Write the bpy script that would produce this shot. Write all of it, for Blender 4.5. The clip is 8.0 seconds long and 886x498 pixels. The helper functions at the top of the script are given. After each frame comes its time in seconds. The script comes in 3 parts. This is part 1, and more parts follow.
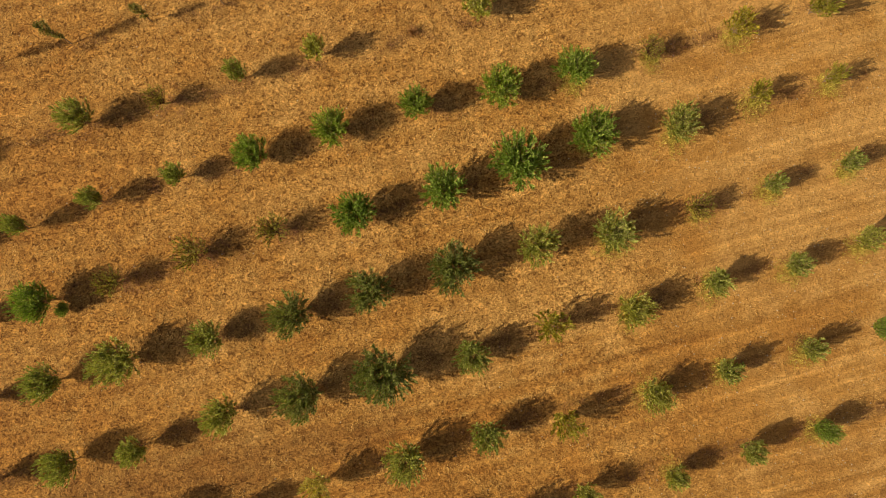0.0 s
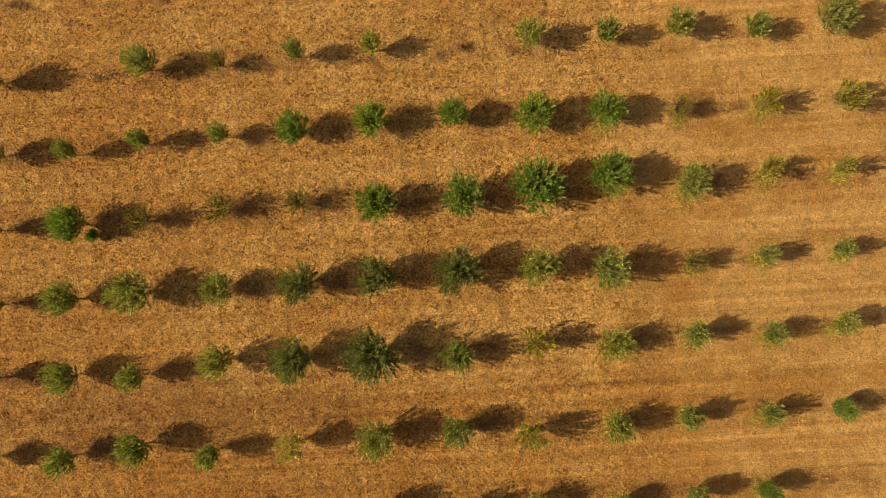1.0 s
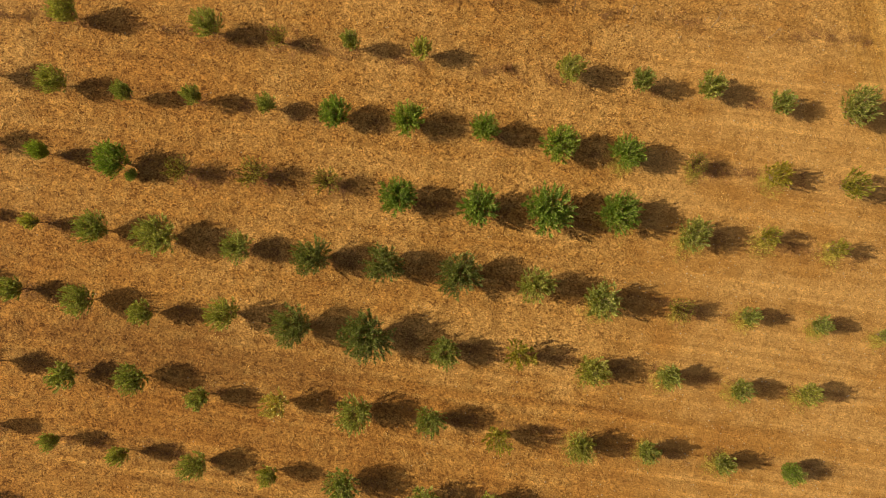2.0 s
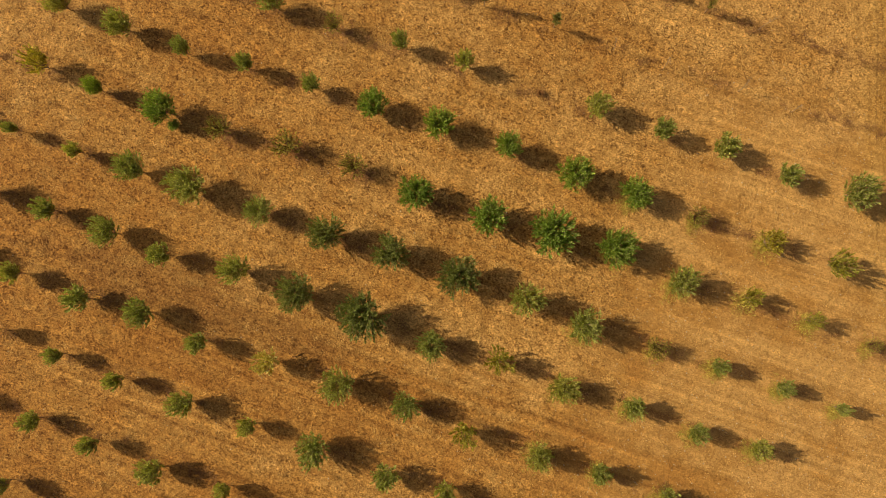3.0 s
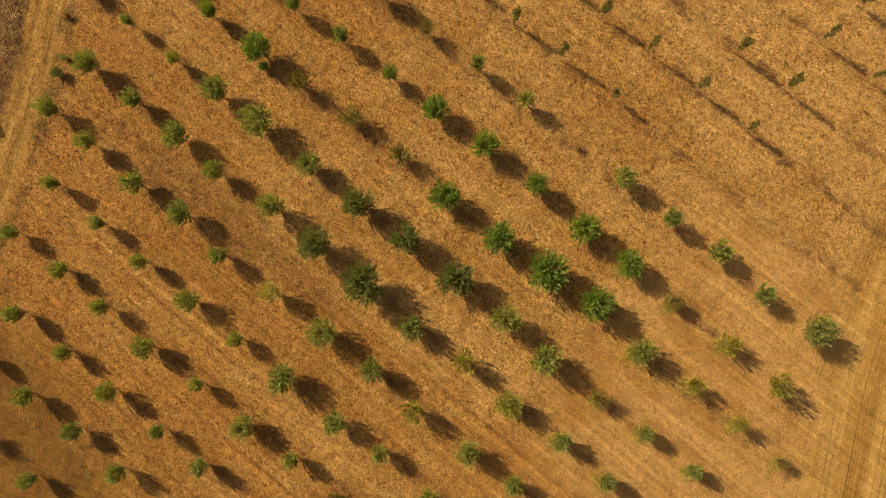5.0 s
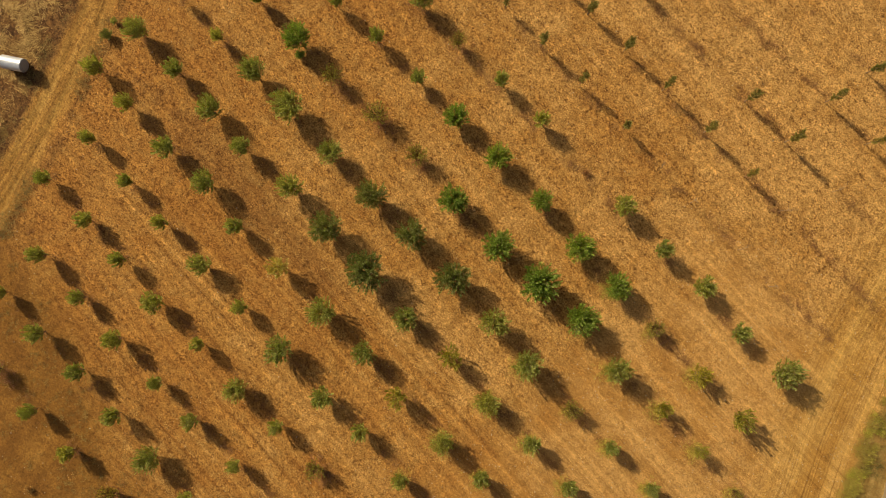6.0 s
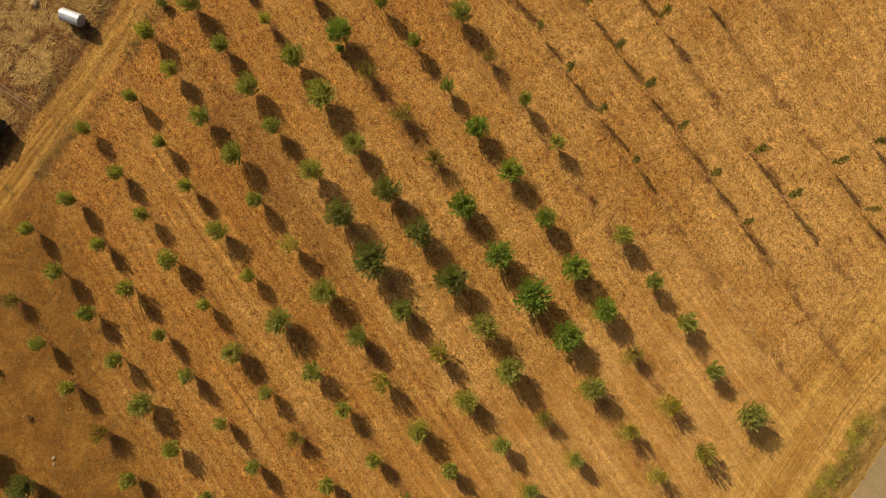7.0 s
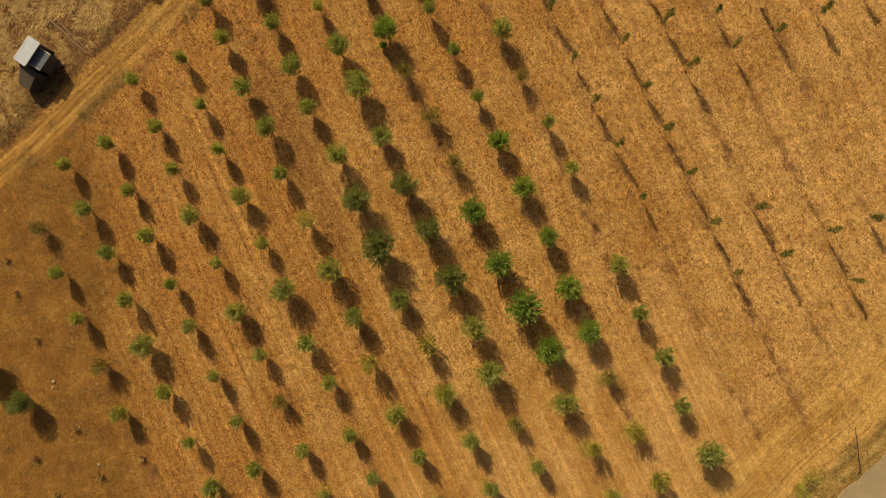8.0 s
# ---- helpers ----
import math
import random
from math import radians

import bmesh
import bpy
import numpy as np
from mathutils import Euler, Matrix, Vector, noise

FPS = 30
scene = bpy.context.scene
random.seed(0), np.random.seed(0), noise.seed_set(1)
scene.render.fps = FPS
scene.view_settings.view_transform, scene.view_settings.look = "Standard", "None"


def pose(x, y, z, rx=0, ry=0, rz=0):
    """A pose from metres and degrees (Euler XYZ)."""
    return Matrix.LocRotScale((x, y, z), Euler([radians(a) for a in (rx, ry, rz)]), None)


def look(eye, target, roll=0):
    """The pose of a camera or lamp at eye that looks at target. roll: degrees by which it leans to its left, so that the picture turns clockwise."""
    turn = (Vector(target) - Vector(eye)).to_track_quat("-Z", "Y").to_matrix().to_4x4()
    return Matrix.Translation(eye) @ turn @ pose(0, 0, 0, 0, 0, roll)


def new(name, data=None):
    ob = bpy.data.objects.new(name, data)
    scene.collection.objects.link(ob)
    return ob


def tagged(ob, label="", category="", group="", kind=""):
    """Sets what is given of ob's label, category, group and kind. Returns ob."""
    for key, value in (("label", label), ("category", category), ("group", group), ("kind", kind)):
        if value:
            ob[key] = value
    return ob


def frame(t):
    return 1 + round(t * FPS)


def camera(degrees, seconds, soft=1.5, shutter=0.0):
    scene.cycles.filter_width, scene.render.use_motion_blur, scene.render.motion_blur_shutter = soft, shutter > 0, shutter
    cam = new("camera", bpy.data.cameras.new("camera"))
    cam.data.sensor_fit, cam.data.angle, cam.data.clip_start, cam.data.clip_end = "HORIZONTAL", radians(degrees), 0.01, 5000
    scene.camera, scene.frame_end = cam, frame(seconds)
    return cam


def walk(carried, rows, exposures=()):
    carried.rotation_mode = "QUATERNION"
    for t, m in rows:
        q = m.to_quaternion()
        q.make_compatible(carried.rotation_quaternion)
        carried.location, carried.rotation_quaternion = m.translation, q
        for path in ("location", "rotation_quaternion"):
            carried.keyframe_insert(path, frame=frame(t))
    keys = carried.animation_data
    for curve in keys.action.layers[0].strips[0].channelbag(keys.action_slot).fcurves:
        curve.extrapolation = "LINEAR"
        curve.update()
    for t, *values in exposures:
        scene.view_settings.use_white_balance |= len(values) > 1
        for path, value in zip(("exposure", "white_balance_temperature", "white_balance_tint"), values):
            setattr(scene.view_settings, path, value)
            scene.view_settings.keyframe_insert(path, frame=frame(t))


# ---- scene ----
cam = camera(70.0, 8.0, soft=1.0)
# seconds, eye, and the three turns in degrees: a slow spinning climb, looking almost straight down
ROWS = [
    (0.0, 0.000, 0.000, 38.947, 2.976, 1.039, -14.795),
    (0.5, 0.021, 0.012, 40.278, 3.061, 1.106, -8.943),
    (1.0, -0.020, 0.005, 41.607, 3.167, 1.061, -3.166),
    (1.5, -0.086, 0.032, 42.908, 3.191, 0.968, 2.534),
    (1.7, -0.122, 0.055, 43.472, 3.189, 0.963, 4.864),
    (2.8, -0.181, 0.243, 46.433, 3.009, 0.808, 16.706),
    (3.0, -0.191, 0.271, 47.014, 2.932, 0.792, 19.146),
    (3.5, -0.256, 0.448, 48.411, 2.730, 0.818, 24.844),
    (4.0, -0.261, 0.632, 49.881, 2.580, 0.840, 30.092),
    (4.5, -0.219, 0.768, 51.405, 2.477, 0.894, 34.875),
    (4.7, -0.197, 0.798, 52.003, 2.457, 0.897, 36.607),
    (5.8, -0.026, 0.890, 55.259, 2.453, 0.847, 45.282),
    (6.0, 0.013, 0.906, 55.878, 2.481, 0.871, 46.852),
    (6.5, 0.138, 0.951, 57.434, 2.572, 0.946, 50.946),
    (7.0, 0.223, 1.009, 59.006, 2.636, 0.984, 55.332),
    (7.5, 0.236, 1.118, 60.614, 2.604, 1.043, 60.010),
    (8.0, 0.230, 1.241, 62.252, 2.546, 1.122, 65.003),
]
walk(cam, [(t, pose(x, y, z, rx, ry, rz)) for t, x, y, z, rx, ry, rz in ROWS], exposures=[(0.0, -0.32, 7560, 7.5), (8.0, -0.32, 7560, 7.5)])

# ---- light: a warm sun from the west, clear sky ----
SUN_ELEVATION, SUN_SHADOW_TURN = 34.5, 4.4
sun = new("sun", bpy.data.lights.new("sun", "SUN"))
sun.data.energy, sun.data.angle, sun.data.color = 5.0, radians(0.6), (1.0, 0.93, 0.78)
sx, sy = -math.cos(radians(SUN_SHADOW_TURN)), -math.sin(radians(SUN_SHADOW_TURN))
sc, sz = math.cos(radians(SUN_ELEVATION)), math.sin(radians(SUN_ELEVATION))
sun.matrix_world = look((sx * sc * 200, sy * sc * 200, sz * 200), (0, 0, 0))
world = bpy.data.worlds.new("world")
scene.world = world
world.use_nodes = True
wn = world.node_tree.nodes
sky = wn.new("ShaderNodeTexSky")
sky.sky_type, sky.sun_disc = "NISHITA", False
sky.sun_elevation, sky.sun_rotation = radians(SUN_ELEVATION), math.atan2(sx, sy) % (2 * math.pi)
sky.air_density, sky.dust_density, sky.ozone_density = 0.7, 4.0, 0.6
wn["Background"].inputs["Strength"].default_value = 0.099
world.node_tree.links.new(sky.outputs[0], wn["Background"].inputs["Color"])

# ---- materials ----


class Nodes:
    """A small wrapper that keeps node code short."""

    def __init__(self, name, rough=0.9):
        self.mat = bpy.data.materials.new(name)
        self.mat.use_nodes = True
        self.tree = self.mat.node_tree
        self.bsdf = self.tree.nodes["Principled BSDF"]
        self.bsdf.inputs["Roughness"].default_value = rough
        self.bsdf.inputs["Specular IOR Level"].default_value = 0.2

    def put(self, kind, **sets):
        n = self.tree.nodes.new(kind)
        for key, value in sets.items():
            n.inputs[key.replace("_", " ")].default_value = value
        return n

    def link(self, a, b):
        self.tree.links.new(a, b)

    def place(self, scale=(1, 1, 1), turn=0.0):
        g = self.tree.nodes.new("ShaderNodeTexCoord")
        m = self.tree.nodes.new("ShaderNodeMapping")
        m.inputs["Scale"].default_value = scale
        m.inputs["Rotation"].default_value = (0, 0, radians(turn))
        self.link(g.outputs["Object"], m.inputs["Vector"])
        return m.outputs["Vector"]

    def noise(self, scale, detail=4.0, rough=0.55, stretch=(1, 1, 1), turn=0.0, distort=0.0):
        n = self.put("ShaderNodeTexNoise", Scale=scale, Detail=detail, Roughness=rough, Distortion=distort)
        self.link(self.place(stretch, turn), n.inputs["Vector"])
        return n.outputs["Fac"]

    def ramp(self, fac, stops):
        r = self.tree.nodes.new("ShaderNodeValToRGB")
        e = r.color_ramp.elements
        while len(e) < len(stops):
            e.new(0.5)
        for k, (p, c) in zip(e, stops):
            k.position, k.color = p, (*c, 1) if len(c) == 3 else c
        self.link(fac, r.inputs[0])
        return r.outputs["Color"]

    def mix(self, fac, a, b, blend="MIX"):
        m = self.tree.nodes.new("ShaderNodeMix")
        m.data_type, m.blend_type = "RGBA", blend
        for socket, value in ((m.inputs[0], fac), (m.inputs[6], a), (m.inputs[7], b)):
            if isinstance(value, (int, float)):
                socket.default_value = value
            elif isinstance(value, tuple):
                socket.default_value = (*value, 1)
            else:
                self.link(value, socket)
        return m.outputs[2]

    def math(self, op, a, b=0.0):
        m = self.tree.nodes.new("ShaderNodeMath")
        m.operation = op
        for socket, value in ((m.inputs[0], a), (m.inputs[1], b)):
            if isinstance(value, (int, float)):
                socket.default_value = value
            else:
                self.link(value, socket)
        return m.outputs[0]

    def attribute(self, name):
        a = self.tree.nodes.new("ShaderNodeAttribute")
        a.attribute_name = name
        return a

    def colour(self, c):
        if isinstance(c, tuple):
            self.bsdf.inputs["Base Color"].default_value = (*c, 1)
        else:
            self.link(c, self.bsdf.inputs["Base Color"])
        return self

    def bump(self, height, strength, distance=0.05):
        b = self.put("ShaderNodeBump", Strength=strength, Distance=distance)
        self.link(height, b.inputs["Height"])
        self.link(b.outputs[0], self.bsdf.inputs["Normal"])
        return self


def soil_material():
    n = Nodes("dry_soil_and_stubble", 0.95)
    zone, run = n.attribute("zone"), n.attribute("run")
    split, lay = n.tree.nodes.new("ShaderNodeSeparateColor"), n.tree.nodes.new("ShaderNodeSeparateColor")
    n.link(zone.outputs["Color"], split.inputs[0])
    n.link(run.outputs["Color"], lay.inputs[0])
    # bare red soil in the south-west, paler straw-covered soil in the north-east
    tone = n.math("ADD", run.outputs["Alpha"], n.math("MULTIPLY", n.math("SUBTRACT", n.noise(0.16, 4.0, 0.6), 0.5), 0.9))
    c = n.ramp(tone, [(0.1, (0.40, 0.182, 0.043)), (0.5, (0.462, 0.232, 0.061)), (0.9, (0.585, 0.325, 0.104))])
    # tractor lines along the rows
    lines = n.noise(1.0, 4.0, 0.65, (0.03, 1.8, 1.0), turn=-0.5)
    c = n.mix(n.attribute("streaky").outputs["Fac"], c, n.ramp(lines, [(0.30, (0.42, 0.34, 0.29)), (0.42, (0.86, 0.83, 0.80)), (0.54, (1.0, 1.0, 1.0)), (0.68, (1.44, 1.46, 1.44))]), "MULTIPLY")

    def along(scale, across, length):
        v = n.tree.nodes.new("ShaderNodeCombineXYZ")
        n.link(n.math("MULTIPLY", lay.outputs[0], across), v.inputs[0])
        n.link(n.math("MULTIPLY", lay.outputs[1], length), v.inputs[1])
        t = n.put("ShaderNodeTexNoise", Scale=scale, Detail=5.0, Roughness=0.62)
        n.link(v.outputs[0], t.inputs["Vector"])
        return t.outputs["Fac"]

    # mower lines that follow the road
    mown = n.ramp(along(1.0, 4.6, 0.045), [(0.34, (0.56, 0.51, 0.47)), (0.46, (0.93, 0.92, 0.91)), (0.56, (1, 1, 1)), (0.70, (1.24, 1.30, 1.16))])
    c = n.mix(lay.outputs[2], c, n.mix(1.0, mown, (1.05, 1.09, 0.97), "MULTIPLY"), "MULTIPLY")
    dust = n.ramp(along(1.0, 2.2, 0.16), [(0.34, (0.18, 0.082, 0.020)), (0.47, (0.40, 0.198, 0.041)), (0.66, (0.60, 0.335, 0.090))])
    north = n.ramp(n.math("MULTIPLY", n.math("ADD", lay.outputs[1], 16.0), 0.1), [(0.0, (0, 0, 0)), (1.0, (1, 1, 1))])
    dust = n.mix(north, dust, n.mix(1.0, dust, (0.92, 1.02, 1.12), "MULTIPLY"))
    straw = n.ramp(n.noise(0.5, 6.0, 0.65), [(0.32, (0.085, 0.038, 0.015)), (0.50, (0.19, 0.090, 0.028)), (0.72, (0.38, 0.215, 0.065))])
    verge = n.ramp(along(1.0, 1.3, 0.2), [(0.3, (0.22, 0.125, 0.036)), (0.5, (0.40, 0.235, 0.065)), (0.7, (0.56, 0.36, 0.12))])
    dark = n.ramp(n.noise(0.4, 6.0, 0.65), [(0.3, (0.185, 0.078, 0.016)), (0.55, (0.272, 0.125, 0.025)), (0.75, (0.365, 0.182, 0.041))])
    c = n.mix(zone.outputs["Alpha"], c, dark)
    c = n.mix(split.outputs[1], c, straw)
    weeds = n.ramp(n.noise(1.1, 6.0, 0.7), [(0.34, (0.075, 0.030, 0.012)), (0.52, (0.19, 0.092, 0.029)), (0.70, (0.27, 0.165, 0.055))])
    c = n.mix(n.math("MULTIPLY", n.attribute("overgrown").outputs["Fac"], 0.85), c, weeds)
    c = n.mix(split.outputs[2], c, verge)
    c = n.mix(split.outputs[0], c, dust)
    # clods and crumbs; shade in the gaps between lumps is put into the colour
    sandy = n.attribute("bare").outputs["Fac"]
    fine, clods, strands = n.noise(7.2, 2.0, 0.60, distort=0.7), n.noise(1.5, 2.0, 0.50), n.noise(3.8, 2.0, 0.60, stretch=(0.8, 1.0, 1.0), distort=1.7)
    calm = n.math("SUBTRACT", n.math("SUBTRACT", 1.0, n.math("MULTIPLY", split.outputs[0], 0.45)), n.math("MULTIPLY", zone.outputs["Alpha"], 0.40))
    calm = n.math("MULTIPLY", calm, n.math("SUBTRACT", 1.0, n.math("MULTIPLY", sandy, 0.45)))
    streak = n.attribute("streaky").outputs["Fac"]
    calm = n.math("MULTIPLY", calm, n.math("SUBTRACT", 1.22, n.math("MULTIPLY", streak, 0.45)))
    calm = n.math("MULTIPLY", calm, n.math("SUBTRACT", 1.0, n.math("MULTIPLY", lay.outputs[2], 0.35)))
    c = n.mix(n.math("MULTIPLY", sandy, 0.85), c, n.mix(1.0, c, (0.97, 0.955, 0.95), "MULTIPLY"))
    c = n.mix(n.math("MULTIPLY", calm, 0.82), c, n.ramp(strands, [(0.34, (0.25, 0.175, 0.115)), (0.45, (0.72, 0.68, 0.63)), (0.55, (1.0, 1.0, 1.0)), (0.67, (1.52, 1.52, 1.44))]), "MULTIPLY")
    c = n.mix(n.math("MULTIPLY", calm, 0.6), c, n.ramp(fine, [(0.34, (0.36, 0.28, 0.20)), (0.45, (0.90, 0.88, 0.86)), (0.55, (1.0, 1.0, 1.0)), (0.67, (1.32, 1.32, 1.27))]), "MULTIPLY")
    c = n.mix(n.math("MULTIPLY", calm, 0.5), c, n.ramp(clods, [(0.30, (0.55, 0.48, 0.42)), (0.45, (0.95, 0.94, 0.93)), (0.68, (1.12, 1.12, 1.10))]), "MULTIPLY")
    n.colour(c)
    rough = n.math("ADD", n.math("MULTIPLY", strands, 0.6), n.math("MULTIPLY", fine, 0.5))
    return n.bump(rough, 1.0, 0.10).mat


def blade_material(name, low, high, dry=None, toned=False):
    n = Nodes(name, 0.7)
    g = n.tree.nodes.new("ShaderNodeNewGeometry")
    c = n.ramp(g.outputs["Random Per Island"], [(0.0, low), (1.0, high)])
    if toned:
        c = n.mix(1.0, c, n.ramp(n.attribute("tone").outputs["Fac"], [(0.0, (0.55, 0.47, 0.41)), (0.5, (1, 1, 1)), (1.0, (1.38, 1.44, 1.45))]), "MULTIPLY")
    if dry:
        c = n.mix(n.ramp(n.noise(0.5, 3.0), [(0.42, (0, 0, 0)), (0.58, (1, 1, 1))]), c, dry)
    return n.colour(c).mat


def leaf_material(name, low, high, tip):
    n = Nodes(name, 0.6)
    n.bsdf.inputs["Specular IOR Level"].default_value = 0.15
    g = n.tree.nodes.new("ShaderNodeNewGeometry")
    info = n.tree.nodes.new("ShaderNodeObjectInfo")
    c = n.ramp(g.outputs["Random Per Island"], [(0.0, low), (0.7, high), (1.0, tip)])
    c = n.mix(0.6, c, n.ramp(info.outputs["Random"], [(0.0, (0.72, 0.80, 0.75)), (0.5, (1, 1, 1)), (1.0, (1.3, 1.16, 0.95))]), "MULTIPLY")
    n.colour(c)
    thin = n.put("ShaderNodeBsdfTranslucent")
    n.link(n.mix(1.0, c, (1.3, 1.3, 0.7), "MULTIPLY"), thin.inputs["Color"])
    m = n.put("ShaderNodeMixShader", Fac=0.38)
    n.link(n.bsdf.outputs[0], m.inputs[1])
    n.link(thin.outputs[0], m.inputs[2])
    n.link(m.outputs[0], n.tree.nodes["Material Output"].inputs["Surface"])
    return n.mat


def worn_material(name, base, stain, rough, metal=0.0, scale=3.0):
    n = Nodes(name, rough)
    n.bsdf.inputs["Metallic"].default_value = metal
    c = n.mix(n.ramp(n.noise(scale, 6.0, 0.65), [(0.45, (0, 0, 0)), (0.75, (1, 1, 1))]), base, stain)
    c = n.mix(0.4, c, n.ramp(n.noise(scale * 9, 3.0), [(0.3, (0.8, 0.8, 0.8)), (0.7, (1.1, 1.1, 1.1))]), "MULTIPLY")
    return n.colour(c).bump(n.noise(scale * 12, 4.0), 0.15, 0.01).mat


SOIL = soil_material()
STUBBLE = blade_material("stubble", (0.36, 0.185, 0.049), (0.65, 0.378, 0.116), None, True)
STRAW = blade_material("long_straw", (0.20, 0.095, 0.024), (0.76, 0.485, 0.155))
ROW_WEED = blade_material("row_weed", (0.20, 0.085, 0.030), (0.46, 0.225, 0.075), (0.25, 0.112, 0.042))
VERGE = blade_material("verge_grass", (0.10, 0.080, 0.020), (0.30, 0.225, 0.052), (0.32, 0.205, 0.058))
WEED = blade_material("green_weed", (0.25, 0.225, 0.028), (0.60, 0.50, 0.080), (0.38, 0.28, 0.060))
RED_WEED = blade_material("red_weed", (0.22, 0.085, 0.042), (0.46, 0.215, 0.095))
FOOT_GRASS = blade_material("foot_grass", (0.30, 0.245, 0.035), (0.66, 0.50, 0.10))
SCRUB = blade_material("dry_scrub", (0.13, 0.085, 0.022), (0.34, 0.220, 0.058))
LEAVES = {
    "g": leaf_material("leaf_green", (0.19, 0.22, 0.048), (0.42, 0.44, 0.105), (0.56, 0.54, 0.19)),
    "d": leaf_material("leaf_dark", (0.13, 0.158, 0.042), (0.285, 0.31, 0.082), (0.43, 0.42, 0.15)),
    "b": leaf_material("leaf_bright", (0.135, 0.21, 0.034), (0.295, 0.41, 0.070), (0.46, 0.51, 0.13)),
    "y": leaf_material("leaf_yellowing", (0.21, 0.20, 0.026), (0.42, 0.385, 0.058), (0.62, 0.50, 0.11)),
    "p": leaf_material("leaf_pale", (0.33, 0.29, 0.055), (0.58, 0.50, 0.14), (0.76, 0.66, 0.28)),
    "w": leaf_material("leaf_wilting", (0.20, 0.165, 0.032), (0.36, 0.325, 0.055), (0.50, 0.44, 0.10)),
    "s": leaf_material("leaf_sapling", (0.135, 0.125, 0.032), (0.28, 0.25, 0.062), (0.44, 0.36, 0.11)),
}
BARK = worn_material("bark", (0.30, 0.20, 0.115), (0.40, 0.28, 0.17), 0.9, scale=8.0)
DRY_BARK = worn_material("dry_twig", (0.16, 0.065, 0.040), (0.24, 0.11, 0.062), 0.9, scale=8.0)
OLD_WOOD = worn_material("old_wood", (0.24, 0.15, 0.085), (0.13, 0.08, 0.05), 0.85, scale=9.0)
ROAD = worn_material("sun_bleached_asphalt", (0.33, 0.235, 0.125), (0.40, 0.29, 0.16), 0.9, scale=0.6)
WHITE_SHEET = worn_material("white_painted_sheet", (0.40, 0.41, 0.42), (0.32, 0.31, 0.29), 0.6, scale=1.2)
GREY_SHEET = worn_material("grey_galvanised_sheet", (0.12, 0.13, 0.145), (0.10, 0.105, 0.11), 0.5, 0.2, scale=1.2)
CREAM_BOARD = worn_material("cream_board", (0.68, 0.58, 0.36), (0.48, 0.38, 0.22), 0.7, scale=2.0)
DARK_WALL = worn_material("weathered_wall", (0.105, 0.082, 0.058), (0.075, 0.058, 0.042), 0.9, scale=1.5)
# brown set as dark as the hut's cast shadow, so sunlit cover reads as shade
SHADE_TARPAULIN = worn_material("shade_toned_tarpaulin", (0.078, 0.058, 0.036), (0.098, 0.072, 0.044), 0.9, scale=1.5)
TANK_SKIN = worn_material("tank_white_steel", (0.72, 0.73, 0.75), (0.56, 0.54, 0.50), 0.32, 0.35, scale=1.0)
TANK_END = worn_material("tank_dull_steel", (0.36, 0.38, 0.41), (0.26, 0.25, 0.24), 0.5, 0.3, scale=1.5)
RUSTY = worn_material("rusty_iron", (0.16, 0.075, 0.04), (0.09, 0.05, 0.035), 0.8, 0.3, scale=6.0)
STONE = worn_material("pale_stone", (0.40, 0.28, 0.16), (0.28, 0.18, 0.10), 0.9, scale=3.0)

PEBBLE = worn_material("pale_chip", (0.62, 0.50, 0.34), (0.44, 0.32, 0.19), 0.85, scale=0.7)

# ---- mesh helpers ----


def mesh_from(name, verts, faces, material):
    me = bpy.data.meshes.new(name)
    me.from_pydata(verts, [], faces)
    me.materials.append(material)
    return me


def fast_mesh(name, verts, corners, per_face, material):
    """A mesh from arrays: corners is a flat run of vertex numbers, per_face of them a face."""
    me = bpy.data.meshes.new(name)
    count = len(corners) // per_face
    me.vertices.add(len(verts))
    me.vertices.foreach_set("co", np.asarray(verts, np.float32).ravel())
    me.loops.add(len(corners))
    me.loops.foreach_set("vertex_index", np.asarray(corners, np.int32))
    me.polygons.add(count)
    me.polygons.foreach_set("loop_start", np.arange(count, dtype=np.int32) * per_face)
    me.materials.append(material)
    me.update(calc_edges=True)
    return me


def part(name, bm, material, parent, label=""):
    me = bpy.data.meshes.new(name)
    bm.to_mesh(me)
    bm.free()
    me.materials.append(material)
    ob = new(name, me)
    ob.parent = parent
    return tagged(ob, label)


def box(bm, size, m=Matrix(), bevel=0.0):
    made = bmesh.ops.create_cube(bm, size=1.0, matrix=m @ Matrix.Diagonal((*size, 1)))
    if bevel:
        edges = {e for v in made["verts"] for e in v.link_edges}
        bmesh.ops.bevel(bm, geom=list(edges), offset=bevel, segments=2, affect="EDGES")
    return bm


def tube(verts, faces, points, radii, sides=5):
    """Adds a tapering tube along points to the lists."""
    start = len(verts)
    for k, p in enumerate(points):
        a = Vector(points[min(k + 1, len(points) - 1)]) - Vector(points[max(k - 1, 0)])
        side = a.orthogonal().normalized()
        up = a.normalized().cross(side)
        for s in range(sides):
            w = 2 * math.pi * s / sides
            verts.append(Vector(p) + radii[k] * (math.cos(w) * side + math.sin(w) * up))
    for k in range(len(points) - 1):
        for s in range(sides):
            a, b = start + k * sides + s, start + k * sides + (s + 1) % sides
            faces.append((a, b, b + sides, a + sides))
    faces.append(tuple(start + (len(points) - 1) * sides + s for s in range(sides)))


